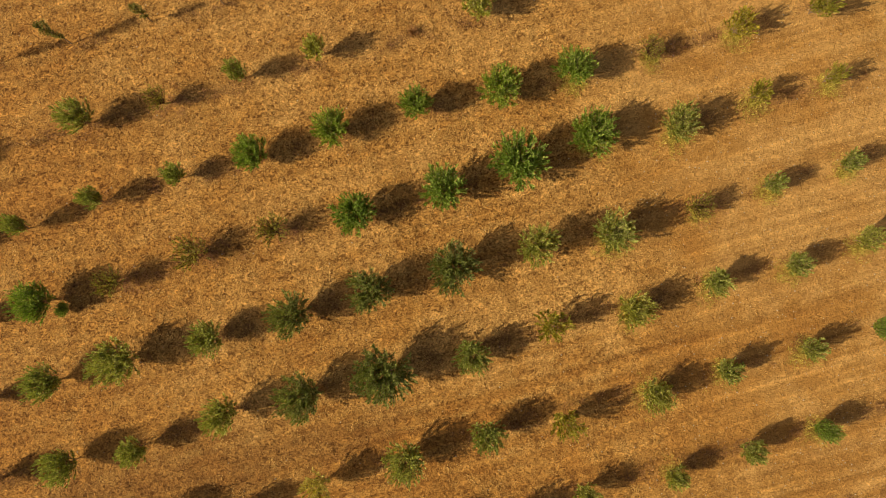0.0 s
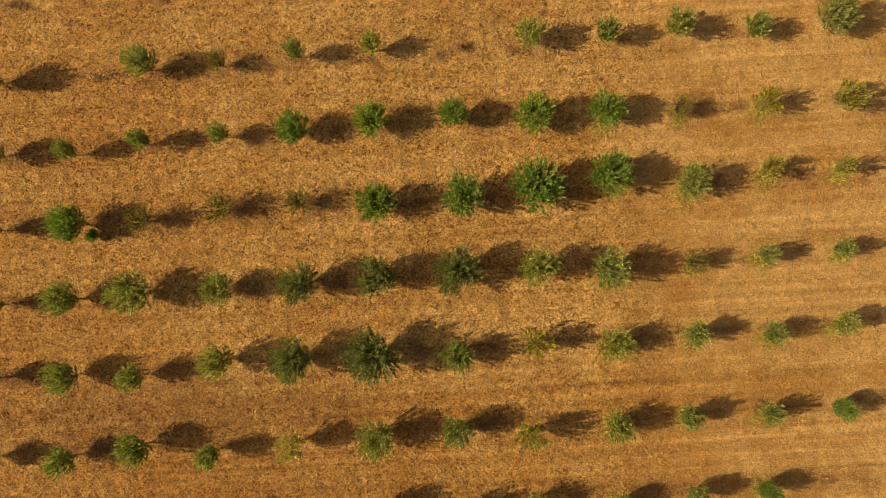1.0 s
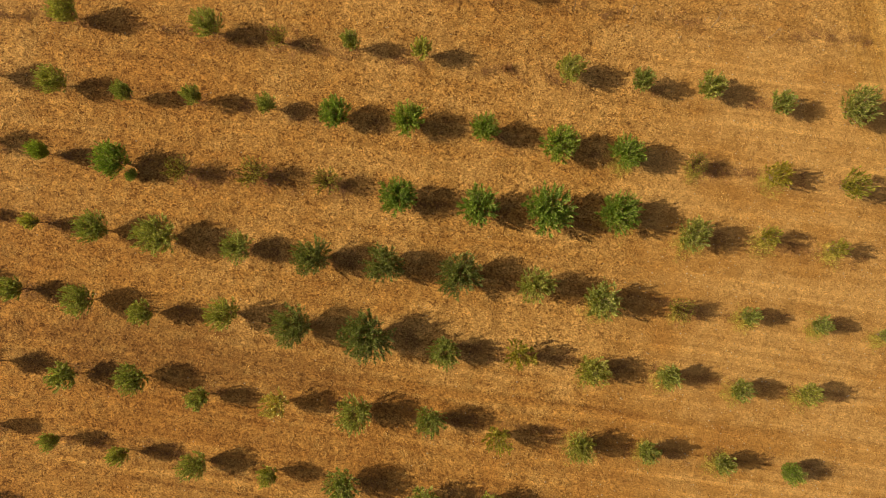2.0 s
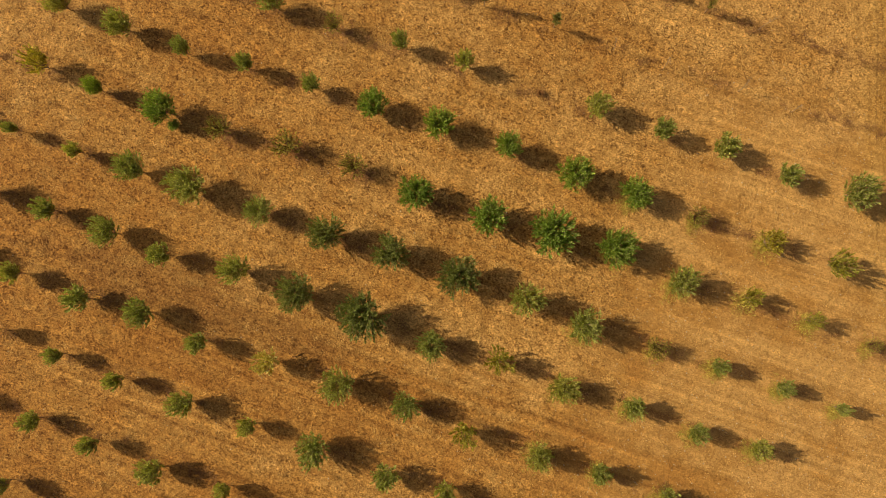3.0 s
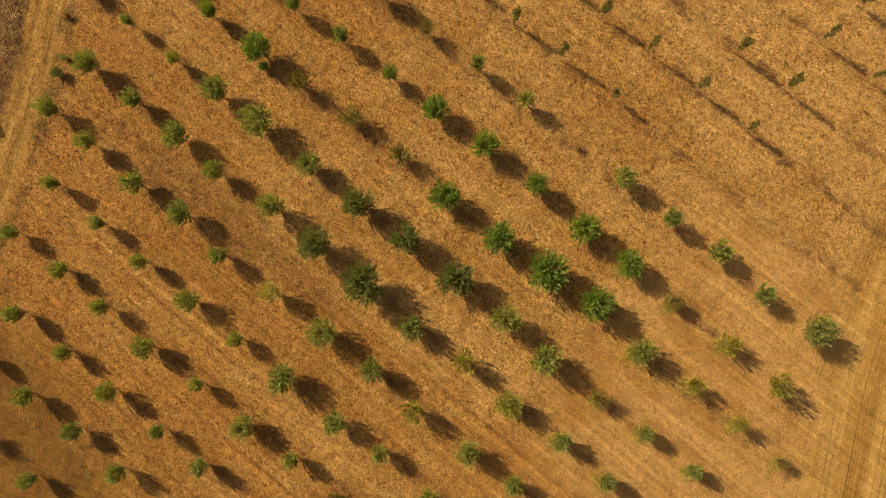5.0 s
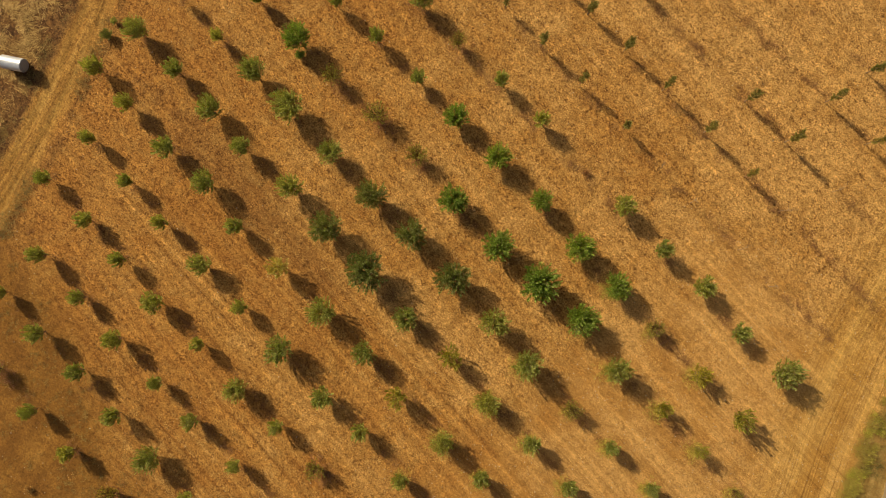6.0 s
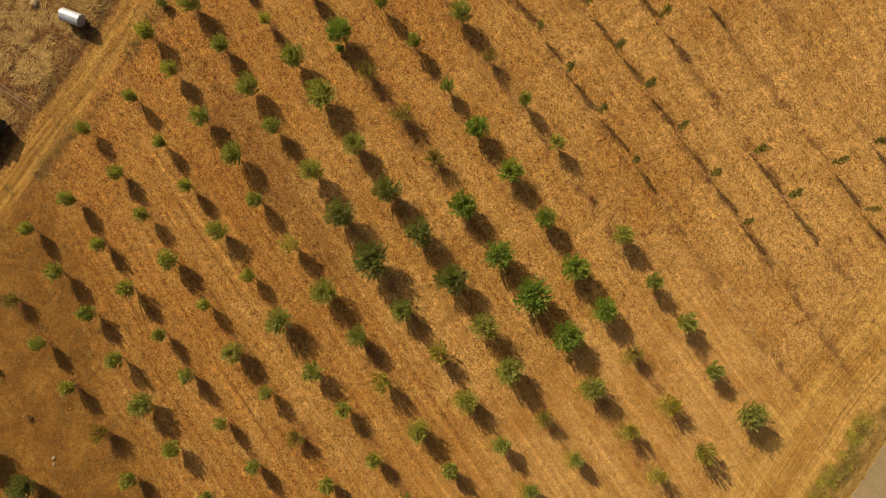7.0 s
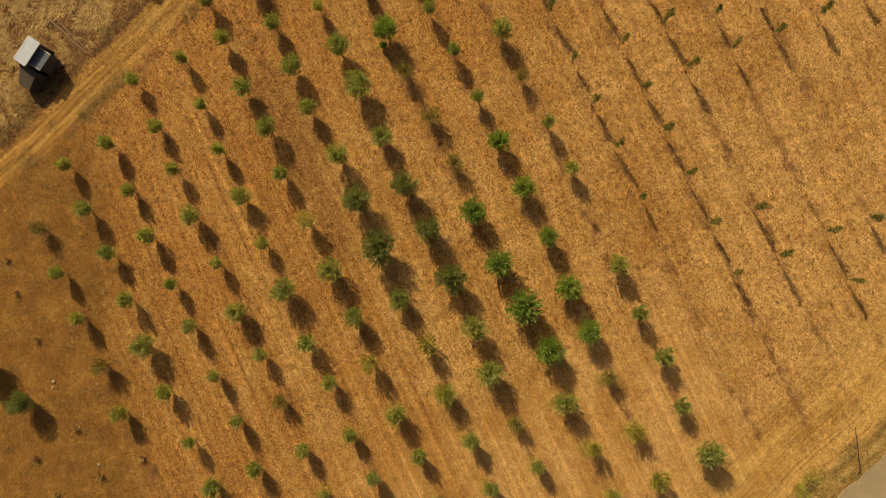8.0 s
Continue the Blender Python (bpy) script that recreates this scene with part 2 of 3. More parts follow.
def lattice(x, y, cell, seed):
    """Smooth value noise, 0 to 1."""
    u, v = np.asarray(x, float) / cell, np.asarray(y, float) / cell
    i, j = np.floor(u), np.floor(v)
    fu, fv = u - i, v - j
    fu, fv = fu * fu * (3 - 2 * fu), fv * fv * (3 - 2 * fv)

    def value(a, b):
        h = np.sin(a * 127.1 + b * 311.7 + seed * 74.7) * 43758.5453
        return h - np.floor(h)

    low = value(i, j) * (1 - fu) + value(i + 1, j) * fu
    high = value(i, j + 1) * (1 - fu) + value(i + 1, j + 1) * fu
    return low * (1 - fv) + high * fv


def beside(x, y, line):
    """Distance from a run of points, and on which side (plus: to its left)."""
    x, y = np.asarray(x, float), np.asarray(y, float)
    best, side = np.full(x.shape, 1e9), np.zeros(x.shape)
    for (ax, ay), (bx, by) in zip(line, line[1:]):
        dx, dy = bx - ax, by - ay
        s = np.clip(((x - ax) * dx + (y - ay) * dy) / (dx * dx + dy * dy), 0, 1)
        d = np.hypot(x - ax - s * dx, y - ay - s * dy)
        near = d < best
        best = np.where(near, d, best)
        side = np.where(near, np.sign(dx * (y - ay) - dy * (x - ax)), side)
    return best, side


def ease(a, b, v):
    s = np.clip((v - a) / (b - a), 0, 1)
    return s * s * (3 - 2 * s)


# the dirt track west of the orchard, and the near edge of the road east of it
TRACK = [(-20.0, -70.0), (-27.2, -43.0), (-29.6, -35.0), (-30.6, -31.5), (-32.8, -25.6), (-34.5, -20.6), (-36.2, -16.0), (-38.0, -11.3), (-40.1, -6.9), (-43.0, -1.7), (-47.0, 6.0), (-58.0, 30.0)]
ROAD_EDGE = [(80.0, -60.0), (52.0, -10.0), (44.0, 5.0), (38.1, 16.8), (34.9, 24.8), (33.0, 31.5), (29.2, 41.0), (20.0, 70.0)]


def height(x, y):
    d, bank = beside(x, y, TRACK)
    d = np.abs(d * bank + 0.5)
    ruts = np.exp(-(((d - 0.72) / 0.28) ** 2)) * 0.07
    z = 0.10 * (lattice(x, y, 6.0, 1) - 0.5) + 0.05 * (lattice(x, y, 0.9, 2) - 0.5) + 0.06 * (lattice(x, y, 0.42, 3) - 0.5) * (d > 1.5)
    furrow = 0.02 * np.sin(2 * math.pi * np.asarray(y) / 1.25 + 2 * lattice(x, y, 9.0, 5))
    e, side = beside(x, y, ROAD_EDGE)
    flat = np.where(side < 0, 0.0, ease(0.3, 2.0, e))
    out = (z + furrow * ease(2, 4, d) - ruts) * np.where(side < 0, 0.25, 0.25 + 0.75 * flat) - np.where(side < 0, 0.05, 0.0)
    near = ease(140.0, 70.0, np.hypot(x, y))
    return out * near


def zones(x, y):
    """How far a place belongs to the track, the straw meadow, the road verge and the dark fallow."""
    wob = 1.6 * (lattice(x, y, 2.6, 7) - 0.5) + 0.8 * (lattice(x, y, 0.8, 8) - 0.5)
    d, side = beside(x, y, TRACK)
    c = np.abs(d * side + 0.5)
    worn = np.maximum(np.exp(-(((c - 0.72) / 0.40) ** 2)), 0.72)
    track = ease(1.9, 1.2, c + wob * 0.35) * worn * (0.75 + 0.25 * lattice(x, y, 1.4, 9)) * (0.85 + 0.15 * ease(-16.0, -25.0, y))
    meadow = ease(0.7, 1.5, d + wob * 0.6) * (side > 0)
    e, east = beside(x, y, ROAD_EDGE)
    verge = np.where(east < 0, 1.0, ease(3.3, 2.2, e + wob * 0.6))
    fallow = ease(-29.0, -37.0, y + 0.28 * x + 4.5 * (lattice(x, y, 7.0, 11) - 0.5) + wob * 1.5) * (side < 0)
    return np.stack([track, meadow, verge, fallow], -1)


def overgrown(x, y):
    """The brown weedy strip beside the track, an old furrow further out in the straw, and a weedy patch between two rows."""
    d, side = beside(x, y, TRACK)
    wob = 1.2 * (lattice(x, y, 1.9, 61) - 0.5)
    strip = ease(0.9, 1.5, d + wob * 0.5) * ease(3.6, 2.6, d + wob) * ease(0.25, 0.6, lattice(x, y, 1.1, 62))
    furrow = np.exp(-(((d - 8.1 + 0.5 * wob) / 0.42) ** 2)) * ease(-30.0, -26.0, y)
    rim = (side < 0) * np.exp(-(((d - 2.7 + 0.5 * wob) / 0.45) ** 2)) * ease(0.3, 0.6, lattice(x, y, 1.3, 64)) * ease(-32.0, -27.0, y)
    patch = ease(1.25, 0.55, np.hypot((x + 18.0) / 13.5, (y + 7.2) / 2.0) + 0.5 * (lattice(x, y, 2.0, 12) - 0.5) + 0.4 * (lattice(x, y, 0.6, 13) - 0.5))
    return np.maximum((side > 0) * np.maximum(strip, furrow), np.maximum(0.7 * rim, 0.5 * patch))


def bare(x, y):
    """Where the ground is smooth and sandy, with little stubble left."""
    return ease(7.0, 17.0, x + 5 * (lattice(x, y, 5.0, 63) - 0.5)) * ease(26.0, 17.0, y) * ease(-32.0, -18.0, y)


def streaky(x, y):
    """How plainly the tractor's lines show."""
    return 0.34 + 0.34 * np.maximum(ease(3.0, -9.0, y) * ease(-30.0, -16.0, x), 0.7 * bare(x, y))


def soil_tone(x, y):
    """0 where the soil is bare and red, 1 where pale straw covers it; striped by the tractor along the rows and along the road."""
    x, y = np.asarray(x, float), np.asarray(y, float)
    e, _ = beside(x, y, ROAD_EDGE)
    course, down = np.where(e < 11.0, e, y - 0.01 * x), np.where(e < 11.0, y, x)
    stripe = 0.85 * (lattice(down * 0.012, course, 0.36, 51) - 0.5) + 0.50 * (lattice(down * 0.02, course, 1.3, 53) - 0.5)
    patches = 0.32 * (lattice(x, y, 7.0, 41) - 0.5) + 0.30 * (lattice(x, y, 2.1, 42) - 0.5) + 0.30 * (lattice(x, y, 0.62, 43) - 0.5)
    return np.clip(0.525 + 0.0055 * x + 0.0060 * y + 0.010 * np.clip(x - 12.0, 0, 14) * ease(14.0, 2.0, y) + 0.022 * np.clip(-25.0 - x, 0, 13) * ease(-1.0, 7.0, y) + patches + 0.40 * np.exp(-(((e - 4.2) / 0.4) ** 2)) - 0.28 * np.exp(-(((e - 6.0) / 0.9) ** 2)) + stripe * streaky(x, y) * (0.5 + 0.9 * lattice(x, y, 6.0, 52)), 0, 1)


def courses(x, y):
    """Distance across and along the track or the road, whichever is nearer, and the soil's tone."""
    d, side = beside(x, y, TRACK)
    e, east = beside(x, y, ROAD_EDGE)
    near = d < e
    across = np.where(near, d * side, e * east)
    along = np.where(near, 0.30 * x * -1 + 0.95 * y, -0.40 * x + 0.92 * y)
    return np.stack([across, along, ease(13.0, 7.0, e) * (east > 0), soil_tone(x, y)], -1)


# ---- the ground: one sheet out to the horizon ----
def spread(lo, hi, step):
    core = np.arange(lo, hi + step / 2, step)
    far = np.array([1.0, 2.2, 4.0, 7.0, 12.0, 20.0, 35.0, 70.0, 140.0, 300.0, 700.0, 1500.0, 3000.0])
    return np.concatenate([lo - far[::-1], core, hi + far])


gx, gy = np.meshgrid(spread(-58.0, 48.0, 0.28), spread(-60.0, 62.0, 0.28), indexing="xy")
rows_n, cols_n = gx.shape
gv = np.stack([gx, gy, height(gx, gy)], -1).reshape(-1, 3)
corner = (np.arange(rows_n - 1)[:, None] * cols_n + np.arange(cols_n - 1)[None]).ravel()
gc = np.stack([corner, corner + 1, corner + cols_n + 1, corner + cols_n], -1).ravel()
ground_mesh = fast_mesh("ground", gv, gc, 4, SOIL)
paint = ground_mesh.color_attributes.new("zone", "FLOAT_COLOR", "POINT")
paint.data.foreach_set("color", zones(gv[:, 0], gv[:, 1]).astype(np.float32).ravel())
lay = ground_mesh.color_attributes.new("run", "FLOAT_COLOR", "POINT")
lay.data.foreach_set("color", courses(gv[:, 0], gv[:, 1]).astype(np.float32).ravel())
for label, field in (("overgrown", overgrown), ("bare", bare), ("streaky", streaky)):
    cover = ground_mesh.attributes.new(label, "FLOAT", "POINT")
    cover.data.foreach_set("value", field(gv[:, 0], gv[:, 1]).astype(np.float32))
ground_mesh.polygons.foreach_set("use_smooth", np.ones(len(ground_mesh.polygons), bool))
ground = tagged(new("ground", ground_mesh), "dry reddish-brown orchard soil with mown golden stubble", "ground", kind="structure")

# ---- the road ----
rb = bmesh.new()
left, right = [], []
for k, (x, y) in enumerate(ROAD_EDGE):
    a, b = ROAD_EDGE[max(k - 1, 0)], ROAD_EDGE[min(k + 1, len(ROAD_EDGE) - 1)]
    d = Vector((b[0] - a[0], b[1] - a[1])).normalized()
    left.append((x, y))
    right.append((x + 5.6 * d.y, y - 5.6 * d.x))


def lay_road(points, lift):
    return [rb.verts.new((x, y, lift)) for x, y in points]


def finer(points, n=14):
    out = []
    for (ax, ay), (bx, by) in zip(points, points[1:]):
        out += [(ax + (bx - ax) * s / n, ay + (by - ay) * s / n) for s in range(n)]
    return out + [points[-1]]


rng = random.Random(5)
edge_in = [(x + rng.uniform(-0.12, 0.12), y + rng.uniform(-0.1, 0.1)) for x, y in finer(left)]
edge_out = [(x + rng.uniform(-0.12, 0.12), y) for x, y in finer(right)]
tin, tout, bin_, bout = lay_road(edge_in, 0.05), lay_road(edge_out, 0.05), lay_road(edge_in, -0.12), lay_road(edge_out, -0.12)
for k in range(len(tin) - 1):
    rb.faces.new((tin[k], tout[k], tout[k + 1], tin[k + 1]))
    rb.faces.new((bin_[k], tin[k], tin[k + 1], bin_[k + 1]))
    rb.faces.new((tout[k], bout[k], bout[k + 1], tout[k + 1]))
road_mesh = bpy.data.meshes.new("road")
bmesh.ops.recalc_face_normals(rb, faces=rb.faces)
rb.to_mesh(road_mesh)
rb.free()
road_mesh.materials.append(ROAD)
tagged(new("road", road_mesh), "narrow pale sun-bleached asphalt road beside the orchard", "road", kind="structure")

# ---- stubble, straw and verge grass: uncountable, one object each ----


def tufts(name, at, blades, length, width, lift, material, seed, lean=None):
    """Tufts of flat blades that fan out from points on the ground."""
    r = np.random.default_rng(seed)
    n = len(at)
    base = np.concatenate([at, height(at[:, 0], at[:, 1])[:, None]], 1)
    size = r.uniform(0.6, 1.4, n)
    verts, corners = [], []
    first = np.arange(n) * (1 + 2 * blades)
    turn = r.uniform(0, 2 * math.pi, n)
    all_v = np.zeros((n, 1 + 2 * blades, 3))
    all_v[:, 0] = base - (0, 0, 0.01)
    for b in range(blades):
        w = turn + 2 * math.pi * b / blades + r.uniform(-0.5, 0.5, n)
        if lean is not None:
            w = lean + r.normal(0, 0.5, n)
        reach = size * length * r.uniform(0.5, 1.2, n)
        tip = base[:, :2] + reach[:, None] * np.stack([np.cos(w), np.sin(w)], -1)
        up = base[:, 2] + size * lift * r.uniform(0.2, 1.3, n)
        off = 0.5 * width * size[:, None] * np.stack([-np.sin(w), np.cos(w)], -1)
        all_v[:, 1 + 2 * b] = np.concatenate([tip + off, up[:, None]], 1)
        all_v[:, 2 + 2 * b] = np.concatenate([tip - off, up[:, None]], 1)
        corners.append(np.stack([first, first + 2 + 2 * b, first + 1 + 2 * b], -1))
    me = fast_mesh(name, all_v.reshape(-1, 3), np.stack(corners, 1).ravel(), 3, material)
    shade = me.attributes.new("tone", "FLOAT", "POINT")
    shade.data.foreach_set("value", np.repeat(soil_tone(at[:, 0], at[:, 1]) + 0.8 * (lattice(at[:, 0], at[:, 1], 0.24, 44) - 0.5) + 0.8 * (lattice(at[:, 0], at[:, 1], 0.45, 45) - 0.5), 1 + 2 * blades).astype(np.float32))
    return me


def scatter(count, lo, hi, seed, keep):
    r = np.random.default_rng(seed)
    p = r.uniform(lo, hi, (count, 2))
    return p[r.uniform(0, 1, count) < keep(p[:, 0], p[:, 1])]


def in_field(x, y):
    z = zones(x, y)
    tuft = 0.28 + 0.72 * ease(0.42, 0.66, 0.7 * lattice(x, y, 0.15, 29) + 0.3 * lattice(x, y, 0.36, 30))
    clump = 1.05 * tuft * (0.35 + 0.65 * ease(0.3, 0.7, lattice(x, y, 0.9, 21))) * (0.18 + 0.82 * ease(0.2, 0.65, soil_tone(x, y)))
    short = 1 - 0.6 * bare(x, y)
    d, bank = beside(x, y, TRACK)
    return short * ease(1.5, 2.5, np.abs(d * bank + 0.5)) * (1 - z[:, 1]) * (1 - z[:, 2]) * (1 - 0.9 * z[:, 3]) * clump


def on_land(x, y):
    e, east = beside(x, y, ROAD_EDGE)
    return e, east, zones(x, y)


field_points = scatter(600000, (-46, -52), (46, 56), 31, in_field)
tagged(new("stubble", tufts("stubble", field_points, 3, 0.15, 0.030, 0.062, STUBBLE, 32)), "short golden mown grass stubble on orchard soil", "stubble", kind="stuff")
meadow_points = scatter(180000, (-60, -60), (-24, 30), 33, lambda x, y: zones(x, y)[:, 1] * ease(2.0, 3.6, beside(x, y, TRACK)[0]) * (0.10 + 0.90 * ease(0.36, 0.62, 0.6 * lattice(x, y, 1.3, 22) + 0.4 * lattice(x, y, 0.5, 27))) * ease(2.0, 2.9, np.hypot(x + 35.4, y + 27.9)))
tagged(new("straw", tufts("straw", meadow_points, 4, 0.58, 0.024, 0.14, STRAW, 34, -0.9 + 4.5 * (lattice(meadow_points[:, 0], meadow_points[:, 1], 1.8, 25) - 0.5))), "long flattened pale dry straw beside the track", "straw", kind="stuff")


def on_verge(x, y):
    e, east, z = on_land(x, y)
    return z[:, 2] * (east > 0) * (e > 0.35) * (0.25 + 0.75 * ease(27.0, 23.0, y)) * (0.15 + 0.85 * ease(0.4, 0.62, lattice(x, y, 1.8, 23)))


verge_points = scatter(90000, (20, -20), (60, 62), 35, on_verge)
tagged(new("verge_grass", tufts("verge_grass", verge_points, 6, 0.26, 0.034, 0.38, VERGE, 36)), "rough half-green verge grass along the road", "grass", kind="stuff")


def by_roadside(x, y):
    e, east, z = on_land(x, y)
    return (east > 0) * ease(1.7, 2.2, e + 0.8 * (lattice(x, y, 1.5, 65) - 0.5)) * ease(3.9, 3.1, e) * ease(8.0, 13.0, y) * ease(25.6, 23.4, y) * ease(0.15, 0.5, lattice(x, y, 0.9, 28))


weed_points = scatter(50000, (28, 6), (48, 30), 45, by_roadside)
tagged(new("green_weeds", tufts("green_weeds", weed_points, 7, 0.20, 0.024, 0.28, WEED, 46)), "fresh yellow-green weeds at the road edge", "weeds", kind="stuff")


def on_fallow(x, y):
    z = zones(x, y)
    d, side = beside(x, y, TRACK)
    rim = np.exp(-(((d - 2.2) / 0.65) ** 2)) * np.where(side > 0, 0.9, 0.8)
    return np.clip(0.16 * z[:, 3] + rim, 0, 1) * ease(0.40, 0.64, lattice(x, y, 1.7, 24)) * (z[:, 2] < 0.1)


scrub_points = scatter(200000, (-50, -58), (25, 25), 37, on_fallow)
tagged(new("scrub", tufts("scrub", scrub_points, 6, 0.18, 0.035, 0.11, SCRUB, 38)), "low dry brown weeds and scrub", "scrub", kind="stuff")


def in_rows(x, y):
    """Unmown weeds in the tree lines, out of the tractor's reach."""
    line = (y - 0.010 * x - 5.58 - 0.5 * ease(15.0, 20.0, y)) / 4.90
    off = np.abs(line - np.round(line)) * 4.90
    inside = (line > -8.6) & (line < 7.4)
    z = zones(x, y)
    return inside * ease(29.0, 25.0, x) * np.exp(-((off / 0.45) ** 2)) * ease(0.42, 0.68, lattice(x, y, 1.2, 26)) * (1 - z[:, 1]) * (1 - z[:, 2]) * ease(2.5, 4.0, beside(x, y, TRACK)[0])


row_points = scatter(200000, (-40, -40), (34, 44), 39, in_rows)
tagged(new("row_weeds", tufts("row_weeds", row_points, 5, 0.17, 0.035, 0.15, ROW_WEED, 40)), "dry unmown weeds along the tree rows", "weeds", kind="stuff")


def pebbles(at, seed):
    """Small pale stones turned up by the plough: flattened eight-sided chips."""
    r = np.random.default_rng(seed)
    n = len(at)
    base = np.concatenate([at, height(at[:, 0], at[:, 1])[:, None]], 1)
    size = 0.018 + 0.035 * r.random(n) ** 2.5
    turn = r.uniform(0, 2 * math.pi, n)
    v = np.zeros((n, 6, 3))
    for k in range(4):
        w, reach = turn + k * math.pi / 2, size * r.uniform(0.7, 1.4, n)
        v[:, k] = base + np.stack([np.cos(w) * reach, np.sin(w) * reach, size * 0.3], -1)
    v[:, 4], v[:, 5] = base + np.stack([0 * size, 0 * size, size * 0.9], -1), base - np.stack([0 * size, 0 * size, size * 0.4], -1)
    faces = np.array([(0, 1, 4), (1, 2, 4), (2, 3, 4), (3, 0, 4), (1, 0, 5), (2, 1, 5), (3, 2, 5), (0, 3, 5)])
    return fast_mesh("pebbles", v.reshape(-1, 3), (np.arange(n)[:, None, None] * 6 + faces[None]).ravel(), 3, PEBBLE)


pebble_points = scatter(26000, (-36, -40), (36, 45), 81, lambda x, y: (0.10 + 0.55 * bare(x, y)) * (1 - zones(x, y)[:, 2]) * (1 - zones(x, y)[:, 1]))
tagged(new("pebbles", pebbles(pebble_points, 82)), "small pale stone chips scattered on dry soil", "pebbles", kind="stuff")

# ---- the orchard trees ----


def spray(r, leaves, a, b, count, long, slant=0.9, start=0.0):
    """Leaves that sit close along a twig from a to b."""
    along = (b - a).normalized()
    for _ in range(count):
        foot = a.lerp(b, start + (1.02 - start) * r.random())
        d = (Vector((r.gauss(0, 1), r.gauss(0, 1), r.gauss(-0.1, 0.8))).normalized() * slant + along).normalized()
        leaves.append((foot, d, r.uniform(0.7, 1.25) * long))


def grow(seed, width, tall, style):
    """Trunk, main limbs with their upright shoots and side twigs, and a ragged crown of single leaves; metres, foot at the origin."""
    r = random.Random(seed)
    limbs, leaves = [], []
    lean = Vector((r.uniform(-0.04, 0.04), r.uniform(-0.04, 0.04), 0))
    girth = 0.010 * width + 0.009
    tv, tf = [], []
    if style == "s":
        bend = Vector((r.uniform(-0.10, 0.10), r.uniform(-0.10, 0.10), 0))
        spine = [Vector((0, 0, -0.06)), Vector((0, 0, 0.3 * tall)) + lean, Vector((0, 0, tall * 0.65)) + bend, Vector((0, 0, tall * 0.98)) + bend * 1.8]
        tube(tv, tf, spine, [0.030, 0.024, 0.016, 0.005])
        for side in range(2):
            bv, bf = [], []
            for k in range(22):
                h = 0.30 + 0.66 * (k + 0.5 * side) / 22
                p = spine[1].lerp(spine[2], (h - 0.3) / 0.35) if h < 0.65 else spine[2].lerp(spine[3], (h - 0.65) / 0.33)
                w = r.uniform(0, math.pi) + math.pi * side
                reach = width * 0.5 * (0.30 + 0.70 * math.sin(math.pi * (h - 0.24) / 0.78)) * r.uniform(0.5, 1.1)
                q = p + Vector((math.cos(w) * reach, math.sin(w) * reach, reach * r.uniform(1.2, 2.4)))
                tube(bv, bf, [p, p.lerp(q, 0.6), q], [0.007, 0.005, 0.003], 3)
                spray(r, leaves, p, q, 36, 0.125, 0.7)
            limbs.append((bv, bf))
        spray(r, leaves, spine[2], spine[3], 60, 0.12, 0.6)
    else:
        fork = r.uniform(0.14, 0.24)
        top = Vector((0, 0, fork)) + lean
        tube(tv, tf, [Vector((0, 0, -0.06)), Vector((0, 0, 0.12)) + lean * 0.2, top], [girth * 1.5, girth, girth * 0.9])
        main = 6 if width > 1.8 else 5
        phase = r.uniform(0, 6.28)
        each = {"w": 11, "y": 6, "p": 8, "d": 21, "b": 18}.get(style, 9 + 5 * int(width > 1.6))
        full = {"w": 9, "y": 25, "p": 20, "d": 21, "b": 20}.get(style, 18)
        long = 0.125 if style == "w" else 0.20
        for k in range(main + 2):
            bv, bf = [], []
            inner = k >= main
            w = phase + 2 * math.pi * k / main + r.uniform(-0.3, 0.3)
            lobe = r.uniform(0.86, 1.06)
            out = 0.03 * width if inner else 0.10 * width
            knee = top + Vector((math.cos(w) * out, math.sin(w) * out, 0.20 * (tall - fork)))
            tube(bv, bf, [top - Vector((0, 0, 0.06)), top.lerp(knee, 0.5) + Vector((0, 0, -0.03)), knee], [girth * 0.7, girth * 0.5, girth * 0.38], 4)
            count = each + r.randint(-1, 1)
            ring = r.sample(range(count), count)
            for j in range(count):
                v = r.uniform(0, 6.28) if inner else w + ((j + r.random()) / count - 0.5) * 7.6 / main
                far = math.sqrt(r.uniform(0.0, 0.35)) if inner else math.sqrt(0.04 + 0.96 * (ring[j] + r.random()) / count) * lobe
                reach = 0.5 * width * far
                rise = fork + (tall - fork) * (1.04 - 0.34 * far * far) * r.uniform(0.70, 1.10)
                q = Vector((math.cos(v) * reach, math.sin(v) * reach, rise))
                p = top.lerp(knee, r.uniform(0.4, 1.0))
                mid = p.lerp(q, 0.5) + Vector((math.cos(v), math.sin(v), 0)) * 0.05 * width * far
                tube(bv, bf, [p, mid, q], [0.010, 0.008, 0.004], 3)
                spray(r, leaves, p, mid, full // 3, long, 0.8, 0.45)
                spray(r, leaves, mid, q, full, long, 0.32 if style == "y" else 0.42)
                if r.random() < 0.7:
                    foot = mid.lerp(q, r.uniform(0.0, 0.5))
                    u = v + r.gauss(0, 0.7)
                    run = r.uniform(0.22, 0.45) * (0.4 + 0.3 * width)
                    tip = foot + Vector((math.cos(u) * run * 0.45, math.sin(u) * run * 0.45, run * r.uniform(0.6, 1.0)))
                    tube(bv, bf, [foot, foot.lerp(tip, 0.5) + Vector((0, 0, 0.01)), tip], [0.007, 0.005, 0.003], 3)
                    spray(r, leaves, foot, tip, full // 2, long, 0.55, 0.1)
            limbs.append((bv, bf))
    leaf_v, leaf_c = [], []
